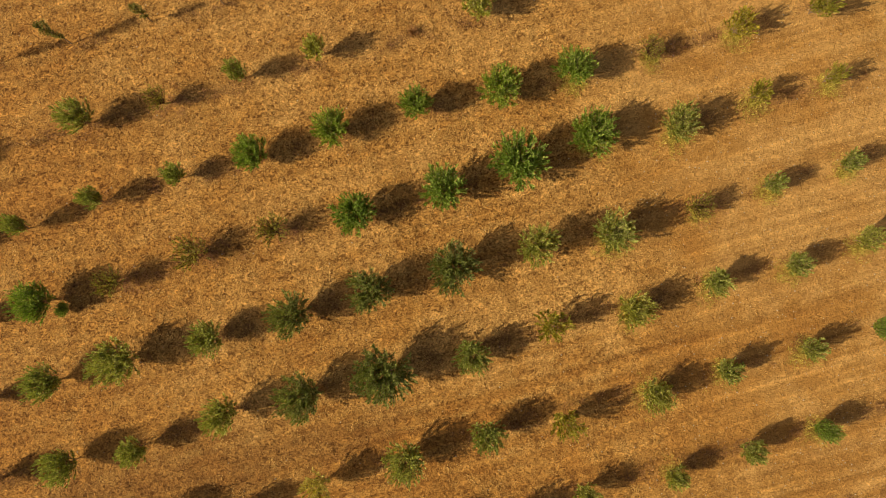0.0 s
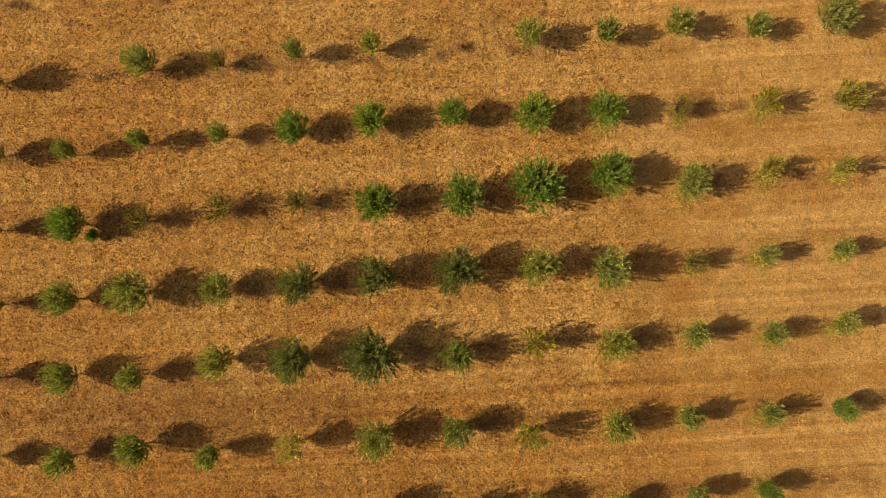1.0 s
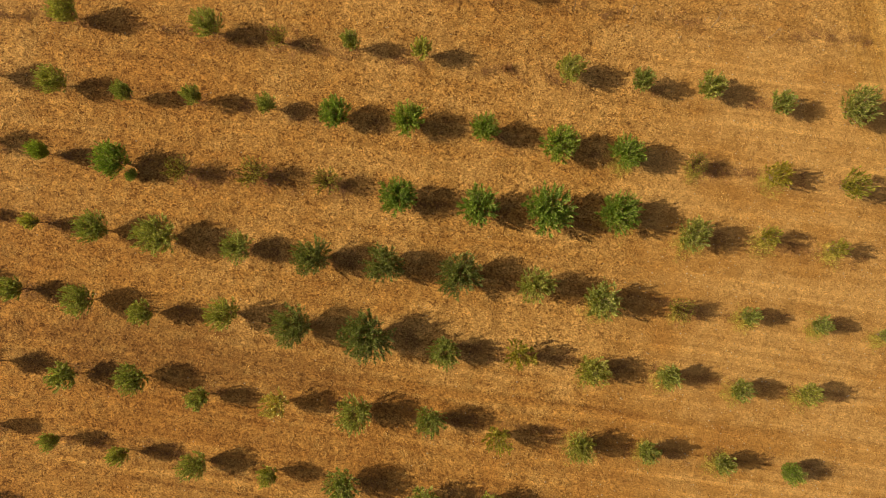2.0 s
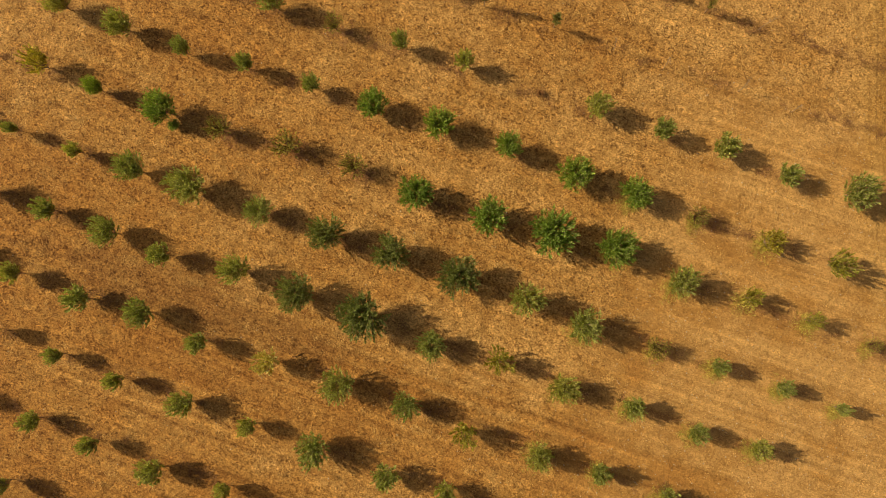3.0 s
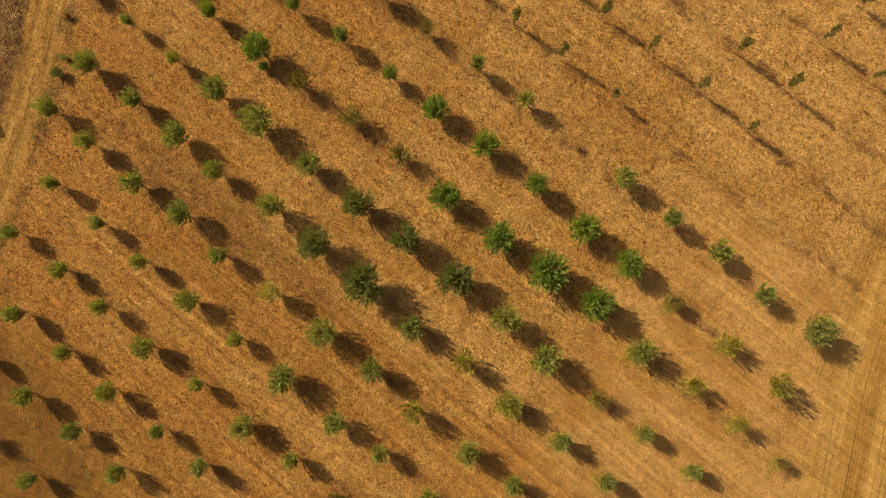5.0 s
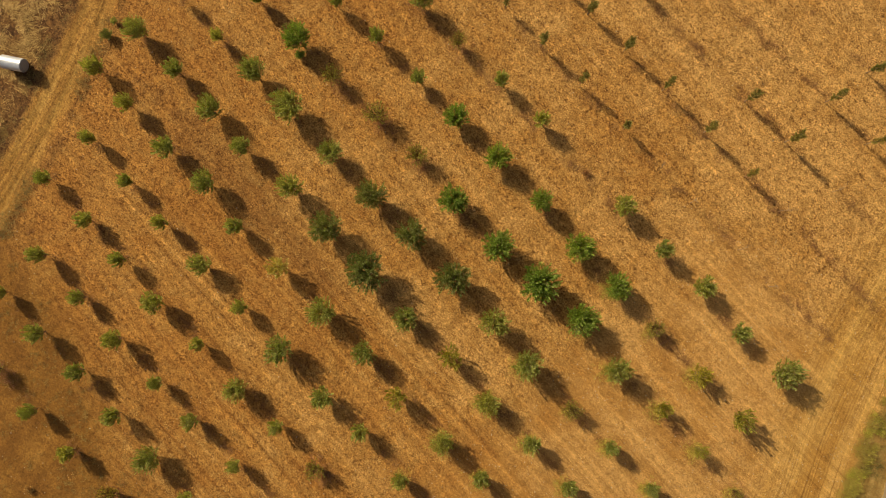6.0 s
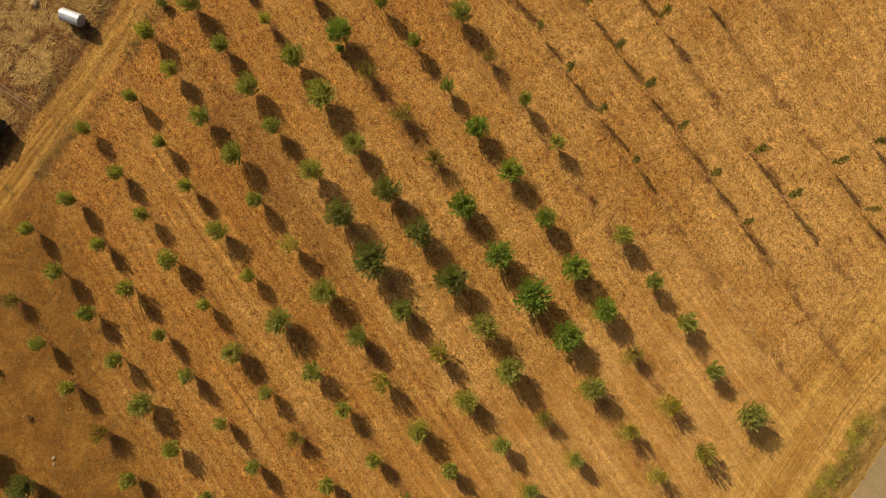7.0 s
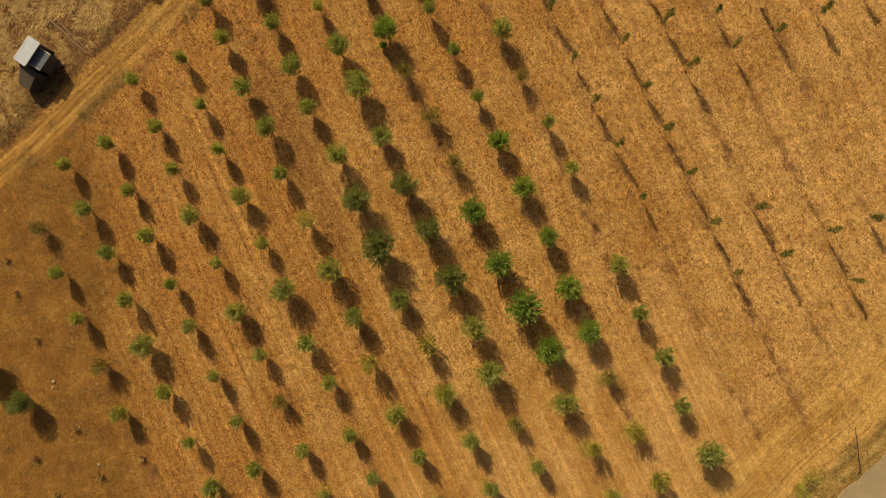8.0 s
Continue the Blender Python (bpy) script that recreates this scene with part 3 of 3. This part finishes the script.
    for foot, d, long in leaves:
        side = d.cross(Vector((r.gauss(0, 0.5), r.gauss(0, 0.5), 1))).normalized() * long * 0.12
        mid = foot + d * long * 0.5 + Vector((0, 0, 0.010))
        k = len(leaf_v)
        leaf_v += [foot, mid + side, foot + d * long - Vector((0, 0, 0.02)), mid - side]
        leaf_c += [k, k + 1, k + 2, k + 3]
    bark = DRY_BARK if style == "w" else BARK
    parts = [("trunk", mesh_from("trunk", tv, tf, bark))]
    parts += [("limb", mesh_from("limb", bv, bf, bark)) for bv, bf in limbs]
    return parts + [("crown", fast_mesh("crown", np.array([tuple(v) for v in leaf_v]), leaf_c, 4, LEAVES[style]))]


KINDS = {
    "g": ("young orchard tree with a spreading mid-green leafy crown", (1.3, 2.0), 4),
    "d": ("full orchard tree with a dense dark green crown", (2.5,), 3),
    "b": ("leafy orchard tree with a bright fresh green crown", (2.0,), 4),
    "y": ("orchard tree with a thinning yellow-green crown", (1.6,), 4),
    "p": ("orchard tree with a pale cream-yellow crown", (1.6,), 1),
    "w": ("wilting orchard tree with few brownish leaves", (1.2,), 4),
    "s": ("slender young sapling with a narrow upright crown", (0.62,), 5),
}


def tall_for(width, style):
    return 3.2 if style == "s" else (1.57 + 0.68 * width) * (0.92 if style == "w" else 1.0)


STOCK = {(k, w): [grow(hash_seed * 17 + ord(k) + int(w * 10), w, tall_for(w, k), k) for hash_seed in range(n)] for k, (_, sizes, n) in KINDS.items() for w in sizes}
tree_rng = random.Random(11)
FEET = []


def plant(style, x, y, width, low=1.0, tall=0.0):
    label, sizes, _ = KINDS[style]
    size = min(sizes, key=lambda s: abs(s - width))
    meshes = tree_rng.choice(STOCK[style, size])
    z = float(height(np.array([x]), np.array([y]))[0])
    wide = {"w": 1.7, "d": 1.32, "b": 1.32, "y": 1.30, "p": 1.20}.get(style, 1.24 if width < 1.6 else 1.32) * width / size
    high = tall_for(width, style) / tall_for(size, style) * low * (tall / 3.2 if tall else tree_rng.uniform(0.93, 1.07))
    if style == "w" and width > 1.25:
        label = "half-bare wilting orchard tree with sparse olive leaves"
    if style == "g" and width < 1.25:
        label = "small young orchard tree with a light green crown"
    name = "sapling" if style == "s" else "fruit_tree"
    tree = tagged(new(name), label, "tree", "trees of the orchard")
    if low < 1:
        tree.name = "shrub"
        tagged(tree, "low dense green shrub growing on dry soil", "shrub", "shrubs by the orchard")
    FEET.append((x, y, width, style))
    tree.matrix_world = pose(x, y, z, 0, 0, tree_rng.uniform(0, 360)) @ Matrix.Diagonal((wide, wide, high, 1))
    for what, me in meshes:
        new(what, me).parent = tree
    return tree


def row(style, y, trees):
    """Trees of one look in the row at y: x, offset across the row, crown width."""
    for x, off, width in trees:
        plant(style, x, y + off, width)


SAPLING_ROWS = {
    20.8: ((-24.4, 3.0), (-19.6, 3.1), (-14.3, 2.5), (-9.6, 3.0), (-4.7, 3.1), (0.8, 2.5)),
    25.7: ((-19.1, 3.2), (-13.7, 3.4), (-8.8, 2.7), (-4.2, 2.9), (0.7, 3.4), (5.9, 3.05), (11.2, 2.6)),
    30.35: ((-16.9, 2.3), (-13.8, 3.2), (-8.7, 3.4), (6.4, 3.2), (11.4, 3.7)),
    35.35: ((-12.5, 2.4), (-8.6, 3.05), (11.3, 3.2), (16.4, 2.9)),
    39.9: ((-12.3, 2.4), (-8.2, 2.5), (11.9, 2.6)),
    44.5: ((-8.1, 3.1),),
    49.3: ((-7.7, 2.2),),
}


def sapling_rows():
    r = random.Random(3)
    for y, stems in SAPLING_ROWS.items():
        for x, tall in stems:
            plant("s", x, y + r.uniform(-0.1, 0.1), r.uniform(0.54, 0.72), 1.0, tall)


sapling_rows()
row("g", 15.72, [(-29.7, -0.5, 1.9), (-19.6, -0.2, 1.8), (-9.5, 0.0, 1.2), (-4.6, 0.1, 1.3), (5.8, 0.1, 1.6), (10.7, -0.0, 1.4), (15.4, 0.3, 1.6), (20.3, -0.2, 1.5), (25.2, 0.1, 2.2)])
row("w", 15.72, [(-14.7, -0.3, 1.0)])
row("g", 10.61, [(-29.7, -0.4, 1.7), (-24.7, -0.6, 1.2), (-19.9, -0.2, 1.2), (-14.7, 0.0, 1.2)])
row("b", 10.61, [(-9.9, 0.0, 1.8), (-4.8, 0.2, 1.9), (0.5, 0.3, 1.6), (5.7, 0.0, 2.1), (10.3, -0.0, 2.0)])
row("y", 10.61, [(20.6, -0.0, 1.6), (25.6, -0.1, 1.8)])
row("w", 10.61, [(15.2, 0.0, 1.0)])
row("g", 5.79, [(15.4, -0.1, 1.9)])
row("b", 5.79, [(-29.8, -0.6, 1.2), (-24.6, -0.5, 2.0), (-4.7, -0.3, 2.1), (0.8, -0.2, 2.2), (5.5, 0.2, 2.7), (10.3, 0.7, 2.3)])
row("y", 5.79, [(20.5, 0.5, 1.3), (25.1, 0.3, 1.1)])
row("w", 5.79, [(-20.1, -0.5, 1.2), (-14.9, 0.0, 1.5), (-9.8, 0.1, 1.3), (29.9, 0.1, 0.7)])
row("g", 0.60, [(-34.6, -0.3, 0.8), (-29.6, -0.3, 1.0), (-25.0, -0.2, 1.9), (-20.6, -0.1, 2.5), (-15.2, -0.1, 1.8), (5.3, 0.2, 2.1), (9.8, -0.2, 2.2), (19.8, 0.2, 1.1), (24.7, 0.3, 1.1), (29.0, 0.2, 0.8)])
row("d", 0.60, [(-9.9, -0.0, 2.2), (-5.0, 0.2, 2.3), (0.2, 0.2, 2.5)])
row("w", 0.60, [(15.3, 0.0, 1.1)])
row("g", -4.17, [(-34.9, -0.4, 1.9), (-30.0, -0.3, 1.5), (-25.2, -0.4, 1.9), (-20.8, -0.6, 1.5), (-15.3, 0.1, 1.9), (-0.1, -0.3, 1.8), (9.9, -0.1, 1.9), (14.9, 0.2, 1.4), (19.8, 0.0, 1.3), (24.2, 0.4, 1.3)])
row("d", -4.17, [(-10.5, -0.0, 2.4), (-5.4, 0.0, 2.9)])
row("y", -4.17, [(4.9, 0.2, 1.8)])
row("g", -9.47, [(-35.0, -0.0, 1.5), (-30.7, -0.2, 1.4), (-25.4, -0.3, 1.6), (-20.7, 0.2, 1.8), (-16.1, -0.4, 1.4), (-5.4, 0.1, 2.1), (-0.4, 0.3, 1.8), (9.7, 0.1, 1.7), (14.2, 0.4, 1.3)])
row("b", -9.47, [(23.7, 0.4, 1.3)])
row("y", -9.47, [(4.2, -0.2, 1.7)])
row("p", -9.47, [(-10.8, -0.1, 1.8)])
row("g", -14.23, [(-30.7, 0.2, 1.1), (-25.6, 0.0, 1.1), (-20.8, -0.2, 1.2), (-15.7, -0.1, 1.7), (-10.7, -0.1, 1.2), (-5.6, -0.0, 2.1), (-0.1, -0.1, 1.6), (4.3, 0.3, 1.4), (9.6, 0.0, 1.2), (14.2, 0.4, 1.3)])
row("g", -19.16, [(-30.8, -0.2, 1.2), (-25.6, -0.0, 1.3), (-20.9, -0.1, 1.2), (-16.1, -0.3, 1.6), (-10.8, 0.0, 1.1), (-5.7, -0.2, 1.7), (-1.0, 0.2, 1.2), (9.0, 0.2, 1.3), (13.7, 0.3, 1.0)])
row("w", -19.16, [(4.0, 0.1, 1.2)])
row("g", -24.00, [(-26.0, -0.1, 1.3), (-20.9, -0.1, 1.2), (-16.0, -0.1, 1.5), (-10.8, -0.0, 1.1), (-6.3, 0.0, 1.3), (-1.0, 0.2, 1.1), (3.9, 0.4, 1.2), (8.7, 0.2, 1.4)])
row("g", -28.66, [(-26.0, -0.2, 1.2), (-21.1, -0.1, 1.5), (-16.2, 0.3, 1.4), (-11.2, 0.1, 1.4), (-6.5, -0.2, 1.9), (-1.6, -0.1, 1.5), (3.8, 0.1, 1.1), (8.5, 0.4, 1.5)])
row("g", -33.65, [(-16.5, -0.0, 1.2), (-11.6, 0.0, 1.3), (-1.5, 0.1, 1.4)])
row("w", -33.65, [(-21.3, -0.1, 1.1), (-6.5, 0.2, 1.3)])
row("d", -41.76, [(-6.5, 0.0, 2.1)])
row("d", -43.80, [(-11.4, 0.0, 2.4)])
row("g", -9.10, [(19.2, 0.0, 1.2)])
row("b", -13.80, [(18.6, 0.0, 1.2)])
row("y", 5.55, [(-34.5, 0.0, 1.8)])
row("g", 10.30, [(-34.6, 0.0, 1.7)])
row("w", 0.30, [(-39.6, 0.0, 1.1)])
plant("b", -23.7, 4.5, 0.8, 0.35)
plant("d", -37.0, -6.9, 0.95, 0.4)
plant("g", -37.6, -5.6, 0.6, 0.3)


def foot_grass():
    """Yellowing grass left standing at the feet of the trees on the sandy side."""
    r = np.random.default_rng(71)
    at = [r.normal((x + 0.1, y - 0.35), 0.24 + 0.14 * w, (int(90 * w), 2)) for x, y, w, _ in FEET if x > 7 and y < 13 and r.random() < 0.7]
    return np.concatenate(at)


tagged(new("foot_grass", tufts("foot_grass", foot_grass(), 6, 0.20, 0.026, 0.22, FOOT_GRASS, 72)), "yellow-green grass tufts at the feet of trees", "grass", kind="stuff")


def dry_weeds():
    """Reddish dry weeds that have come up round the wilting trees."""
    r = np.random.default_rng(73)
    return np.concatenate([r.normal((x + 0.7, y - 0.1), (0.75, 0.45), (80, 2)) for x, y, w, style in FEET if style == "w"])


tagged(new("dry_weeds", tufts("dry_weeds", dry_weeds(), 6, 0.19, 0.022, 0.15, RED_WEED, 74)), "reddish-brown dry weeds round the wilting trees", "weeds", kind="stuff")

# ---- the hut by the track ----


def corrugated(bm, length, run, waves, thick, m):
    """A corrugated sheet: length along x, run along y."""
    n = waves * 4
    top, under = [], []
    for k in range(n + 1):
        x = length * (k / n - 0.5)
        z = 0.003 * math.cos(2 * math.pi * waves * k / n)
        top.append([bm.verts.new(m @ Vector((x, y, z + thick))) for y in (-run / 2, run / 2)])
        under.append([bm.verts.new(m @ Vector((x, y, z))) for y in (-run / 2, run / 2)])
    for k in range(n):
        bm.faces.new((top[k][0], top[k + 1][0], top[k + 1][1], top[k][1]))
        bm.faces.new((under[k][1], under[k + 1][1], under[k + 1][0], under[k][0]))
        for s in (0, 1):
            bm.faces.new((top[k][s], under[k][s], under[k + 1][s], top[k + 1][s]))
    for k in (0, n):
        bm.faces.new((top[k][0], top[k][1], under[k][1], under[k][0]))
    bmesh.ops.recalc_face_normals(bm, faces=bm.faces)
    return bm


def slab(bm, corners, drop):
    """A thin plate over a loop of corners, drop thick."""
    a = [bm.verts.new(c) for c in corners]
    b = [bm.verts.new((c[0], c[1], c[2] - drop)) for c in corners]
    bm.faces.new(a)
    bm.faces.new(b[::-1])
    for k in range(len(a)):
        bm.faces.new((a[k], b[k], b[(k + 1) % len(a)], a[(k + 1) % len(a)]))
    bmesh.ops.recalc_face_normals(bm, faces=bm.faces)
    return bm


def hut(x, y, turn):
    """A small hut, its white roof falling to local +y, with a lower grey-roofed annex and an assumed dark tent,
    coloured like shadow, at one end.
    """
    thing = tagged(new("hut"), "small weathered hut with white and grey sheet roof", "hut")
    thing.matrix_world = pose(x, y, 0, 0, 0, turn)
    length, back, front, eave, ridge = 2.52, 1.42, 0.06, 2.05, 2.34
    t = 0.1
    for sx_ in (-1, 1):
        bm = bmesh.new()
        outline = [(-front, -0.1), (back, -0.1), (back, eave), (-front, ridge)]
        a = [bm.verts.new((sx_ * length / 2, yy, zz)) for yy, zz in outline]
        b = [bm.verts.new((sx_ * (length / 2 - t), yy, zz)) for yy, zz in outline]
        bm.faces.new(a)
        bm.faces.new(b[::-1])
        for k in range(4):
            bm.faces.new((a[k], a[(k + 1) % 4], b[(k + 1) % 4], b[k]))
        bmesh.ops.recalc_face_normals(bm, faces=bm.faces)
        part("wall", bm, DARK_WALL, thing)
    for yy, zz in ((back - t / 2, eave), (-front + t / 2, ridge - 0.02)):
        part("wall", box(bmesh.new(), (length - 2 * t - 0.006, t, zz + 0.1), pose(0, yy, zz / 2 - 0.05)), DARK_WALL, thing)
    run_ = back + front + 0.22
    slope = math.degrees(math.atan2(ridge - eave, back + front))
    m = pose(0, -front - 0.06, ridge + 0.03, -slope) @ pose(0, run_ / 2, 0.02)
    part("roof_sheet", corrugated(bmesh.new(), length + 0.2, run_, 16, 0.012, m), WHITE_SHEET, thing, "white corrugated sheet")
    part("fascia", box(bmesh.new(), (length + 0.2, 0.05, 0.17), pose(0, back + 0.17, eave - 0.08), 0.008), CREAM_BOARD, thing, "cream painted board")
    # the annex
    wide, deep, high = 1.74, 1.06, 1.84
    for sx_ in (-1, 1):
        part("annex_wall", box(bmesh.new(), (0.08, deep - 0.02, high + 0.1), pose(sx_ * (wide / 2 - 0.04), -front - deep / 2 - 0.012, high / 2 - 0.05)), DARK_WALL, thing)
    part("annex_wall", box(bmesh.new(), (wide - 0.17, 0.08, high + 0.1), pose(0, -front - deep + 0.03, high / 2 - 0.05)), DARK_WALL, thing)
    m = pose(0, -front - 0.01, high + 0.10, 4.0) @ pose(0, -(deep + 0.1) / 2, 0.02)
    part("annex_roof", corrugated(bmesh.new(), wide + 0.06, deep + 0.1, 12, 0.012, m), GREY_SHEET, thing, "grey corrugated sheet")
    for sx_ in (-1, 1):
        part("roof_edge", box(bmesh.new(), (0.07, deep + 0.1, 0.07), pose(sx_ * (wide / 2 + 0.055), -front - 0.02 - (deep + 0.1) / 2, high + 0.08, 4.0), 0.008), CREAM_BOARD, thing, "pale timber roof edge")
    # an assumed dark cover from the hut's end, added to fill out its shadow
    near, far = -length / 2 - 0.02, -3.2
    roof = [(near, -0.85, 1.62), (near, 1.30, 1.62), (near - 0.7, 0.92, 1.40), (far, 0.30, 1.30), (far, -0.95, 1.26)]
    part("assumed_cover_roof", slab(bmesh.new(), roof, 0.025), SHADE_TARPAULIN, thing, "assumed dark cover roof in the tone of the hut's shadow")
    for (ax, ay, az), (bx, by, bz) in zip(roof[1:], roof[2:] + roof[:1]):
        n = Vector((ay - by, bx - ax, 0)).normalized() * 0.02
        bm = bmesh.new()
        low = [(ax - n.x, ay - n.y, -0.05), (bx - n.x, by - n.y, -0.05), (bx + n.x, by + n.y, -0.05), (ax + n.x, ay + n.y, -0.05)]
        up = [(ax - n.x, ay - n.y, az - 0.03), (bx - n.x, by - n.y, bz - 0.03), (bx + n.x, by + n.y, bz - 0.03), (ax + n.x, ay + n.y, az - 0.03)]
        lo, hi = [bm.verts.new(c) for c in low], [bm.verts.new(c) for c in up]
        bm.faces.new(lo[::-1])
        bm.faces.new(hi)
        for k in range(4):
            bm.faces.new((lo[k], lo[(k + 1) % 4], hi[(k + 1) % 4], hi[k]))
        bmesh.ops.recalc_face_normals(bm, faces=bm.faces)
        part("assumed_cover_side", bm, SHADE_TARPAULIN, thing)
    return thing


hut(-36.82, -26.95, 122.5)

# ---- the tank ----


def tank(x, y, turn):
    thing = tagged(new("water_tank"), "white cylindrical steel water tank on its side", "tank")
    thing.matrix_world = pose(x, y, 0.06, 0, 0, turn)
    length, radius, lift = 1.95, 0.60, 0.90
    verts, faces = [], []
    tube(verts, faces, [(-length / 2, 0, lift), (length / 2, 0, lift)], [radius, radius], 40)
    faces.pop()
    me = mesh_from("shell", verts, faces, TANK_SKIN)
    me.polygons.foreach_set("use_smooth", np.ones(len(me.polygons), bool))
    ob = new("shell", me)
    ob.parent = thing
    for s in (-1, 1):
        verts, faces = [], []
        tube(verts, faces, [(s * length / 2, 0, lift), (s * (length / 2 + 0.05), 0, lift), (s * (length / 2 + 0.10), 0, lift)], [radius, radius * 0.93, radius * 0.6], 40)
        new_end = new("end_cap", mesh_from("end_cap", verts, faces, TANK_END))
        new_end.parent = thing
        part("cradle", box(bmesh.new(), (0.12, 1.1, 0.46), pose(s * 0.62, 0, 0.17), 0.02), RUSTY, thing, "rusty iron cradle")
    return thing


tank(-40.5, -14.65, 35.0)

# ---- loose things on the ground ----


def log(name, label, category, points, radii, material, sides=7):
    verts, faces = [], []
    tube(verts, faces, points, radii, sides)
    faces.append(tuple(reversed(range(sides))))
    return tagged(new(name, mesh_from(name, verts, faces, material)), label, category)


log("pole", "thin second pole beside a longer fallen pole", "pole", [(-40.3, -24.25, 0.10), (-38.3, -23.55, 0.15), (-36.4, -22.75, 0.09)], [0.05, 0.06, 0.04], OLD_WOOD)
log("pole", "long fallen wooden pole lying in the straw", "pole", [(-41.0, -25.1, 0.11), (-38.4, -24.0, 0.15), (-35.9, -22.95, 0.10)], [0.08, 0.095, 0.07], OLD_WOOD)


def bare_post(x, y):
    """A dead stem that leans over the verge, with two bare side branches."""
    thing = tagged(new("dead_tree"), "thin dead stem leaning over the road verge", "dead tree")
    thing.matrix_world = pose(x, y, 0)
    verts, faces = [], []
    tube(verts, faces, [(0, 0, -0.05), (-0.35, 0.12, 0.45), (-2.6, 0.66, 0.95), (-4.75, 1.2, 1.3)], [0.06, 0.05, 0.045, 0.03], 6)
    new("stem", mesh_from("stem", verts, faces, RUSTY)).parent = thing
    for points in ([(-0.5, 0.15, 0.5), (-2.0, 0.0, 0.75), (-3.7, -0.45, 0.95)], [(-2.6, 0.66, 0.95), (-3.2, 0.2, 1.0), (-3.9, -0.5, 1.05)], [(-4.65, 1.18, 1.28), (-4.6, 0.8, 1.2), (-4.4, 0.4, 1.1)]):
        verts, faces = [], []
        tube(verts, faces, points, [0.025, 0.02, 0.012], 5)
        new("side_branch", mesh_from("side_branch", verts, faces, RUSTY)).parent = thing
    return thing


bare_post(33.65, 28.15)


def bare_sapling(x, y, tall, seed):
    """A dead young tree: a thin standing stem with a few short twigs."""
    r = random.Random(seed)
    thing = tagged(new("bare_sapling"), "thin leafless dead sapling standing in the row", "dead tree")
    thing.matrix_world = pose(x, y, float(height(np.array([x]), np.array([y]))[0]), 0, 0, r.uniform(0, 360))
    bend = r.uniform(0.1, 0.3)
    points = [Vector((0, 0, -0.05)), Vector((bend * 0.2, 0, tall * 0.4)), Vector((bend, 0.05, tall * 0.75)), Vector((bend * 1.6, 0.1, tall))]
    verts, faces = [], []
    tube(verts, faces, points, [0.028, 0.022, 0.016, 0.006], 5)
    new("stem", mesh_from("stem", verts, faces, BARK)).parent = thing
    for _ in range(14):
        h = r.uniform(0.35, 0.98)
        p = points[1].lerp(points[3], (h - 0.3) / 0.7)
        w, run_ = r.uniform(0, 6.28), r.uniform(0.15, 0.4)
        q = p + Vector((math.cos(w) * run_, math.sin(w) * run_, run_ * r.uniform(0.3, 1.4)))
        verts, faces = [], []
        tube(verts, faces, [p, p.lerp(q, 0.5) + Vector((0, 0, 0.02)), q], [0.011, 0.008, 0.004], 3)
        new("twig", mesh_from("twig", verts, faces, BARK)).parent = thing
    return thing


for k, (x, y, tall) in enumerate([(15.4, 20.7, 2.4), (19.6, 20.5, 2.2), (15.4, 25.7, 2.5), (17.4, 30.3, 2.2), (5.6, 20.7, 2.3), (9.6, 20.6, 2.0)]):
    bare_sapling(x, y, tall, 60 + k)


def stone(x, y, size, seed):
    bm = bmesh.new()
    bmesh.ops.create_icosphere(bm, subdivisions=2, radius=size)
    r = random.Random(seed)
    for v in bm.verts:
        v.co *= 1 + r.uniform(-0.16, 0.16)
        v.co.z *= 0.55
    me = bpy.data.meshes.new("stone")
    bm.to_mesh(me)
    bm.free()
    me.materials.append(STONE)
    ob = tagged(new("stone", me), "pale field stone lying on dry soil", "stone")
    ob.matrix_world = pose(x, y, float(height(np.array([x]), np.array([y]))[0]) + size * 0.2)
    return ob


stone(-44.4, -17.1, 0.42, 1)
stone(-7.2, -39.1, 0.2, 2)
stone(-6.7, -39.4, 0.14, 3)
stone(2.1, -38.2, 0.16, 4)


def dead_bush(x, y, size, seed):
    """A dry tuft of bare twigs where a tree has died."""
    r = random.Random(seed)
    verts, faces = [], []
    for _ in range(150):
        w, reach = r.uniform(0, 6.28), size * r.uniform(0.15, 0.9)
        tip = (math.cos(w) * reach, math.sin(w) * reach, size * r.uniform(0.15, 0.9))
        tube(verts, faces, [(r.uniform(-0.06, 0.06), r.uniform(-0.06, 0.06), -0.03), (tip[0] * 0.5, tip[1] * 0.5, tip[2] * 0.7), tip], [0.011, 0.009, 0.004], 3)
    pale = -43.3 < y < -30
    me = mesh_from("dead_bush", verts, faces, STRAW if pale else ROW_WEED)
    ob = tagged(new("dead_bush", me), "pale dry grass clump on fallow soil" if pale else "dry dead bush of bare brown twigs", "bush")
    ob.matrix_world = pose(x, y, float(height(np.array([x]), np.array([y]))[0]))
    return ob


BUSHES = [(1.5, 15.8, 0.6), (-39.6, -2.7, 0.6), (-1.0, -43.5, 0.6)]
BUSHES += [(-20.2, -38.5, 0.5), (-16.8, -38.9, 0.55), (-11.7, -38.9, 0.6), (-2.0, -38.8, 0.6), (3.1, -38.4, 0.7), (3.3, -34.0, 0.6), (3.0, -43.1, 0.5)]
for k, (x, y, size) in enumerate(BUSHES):
    dead_bush(x, y, size, k)
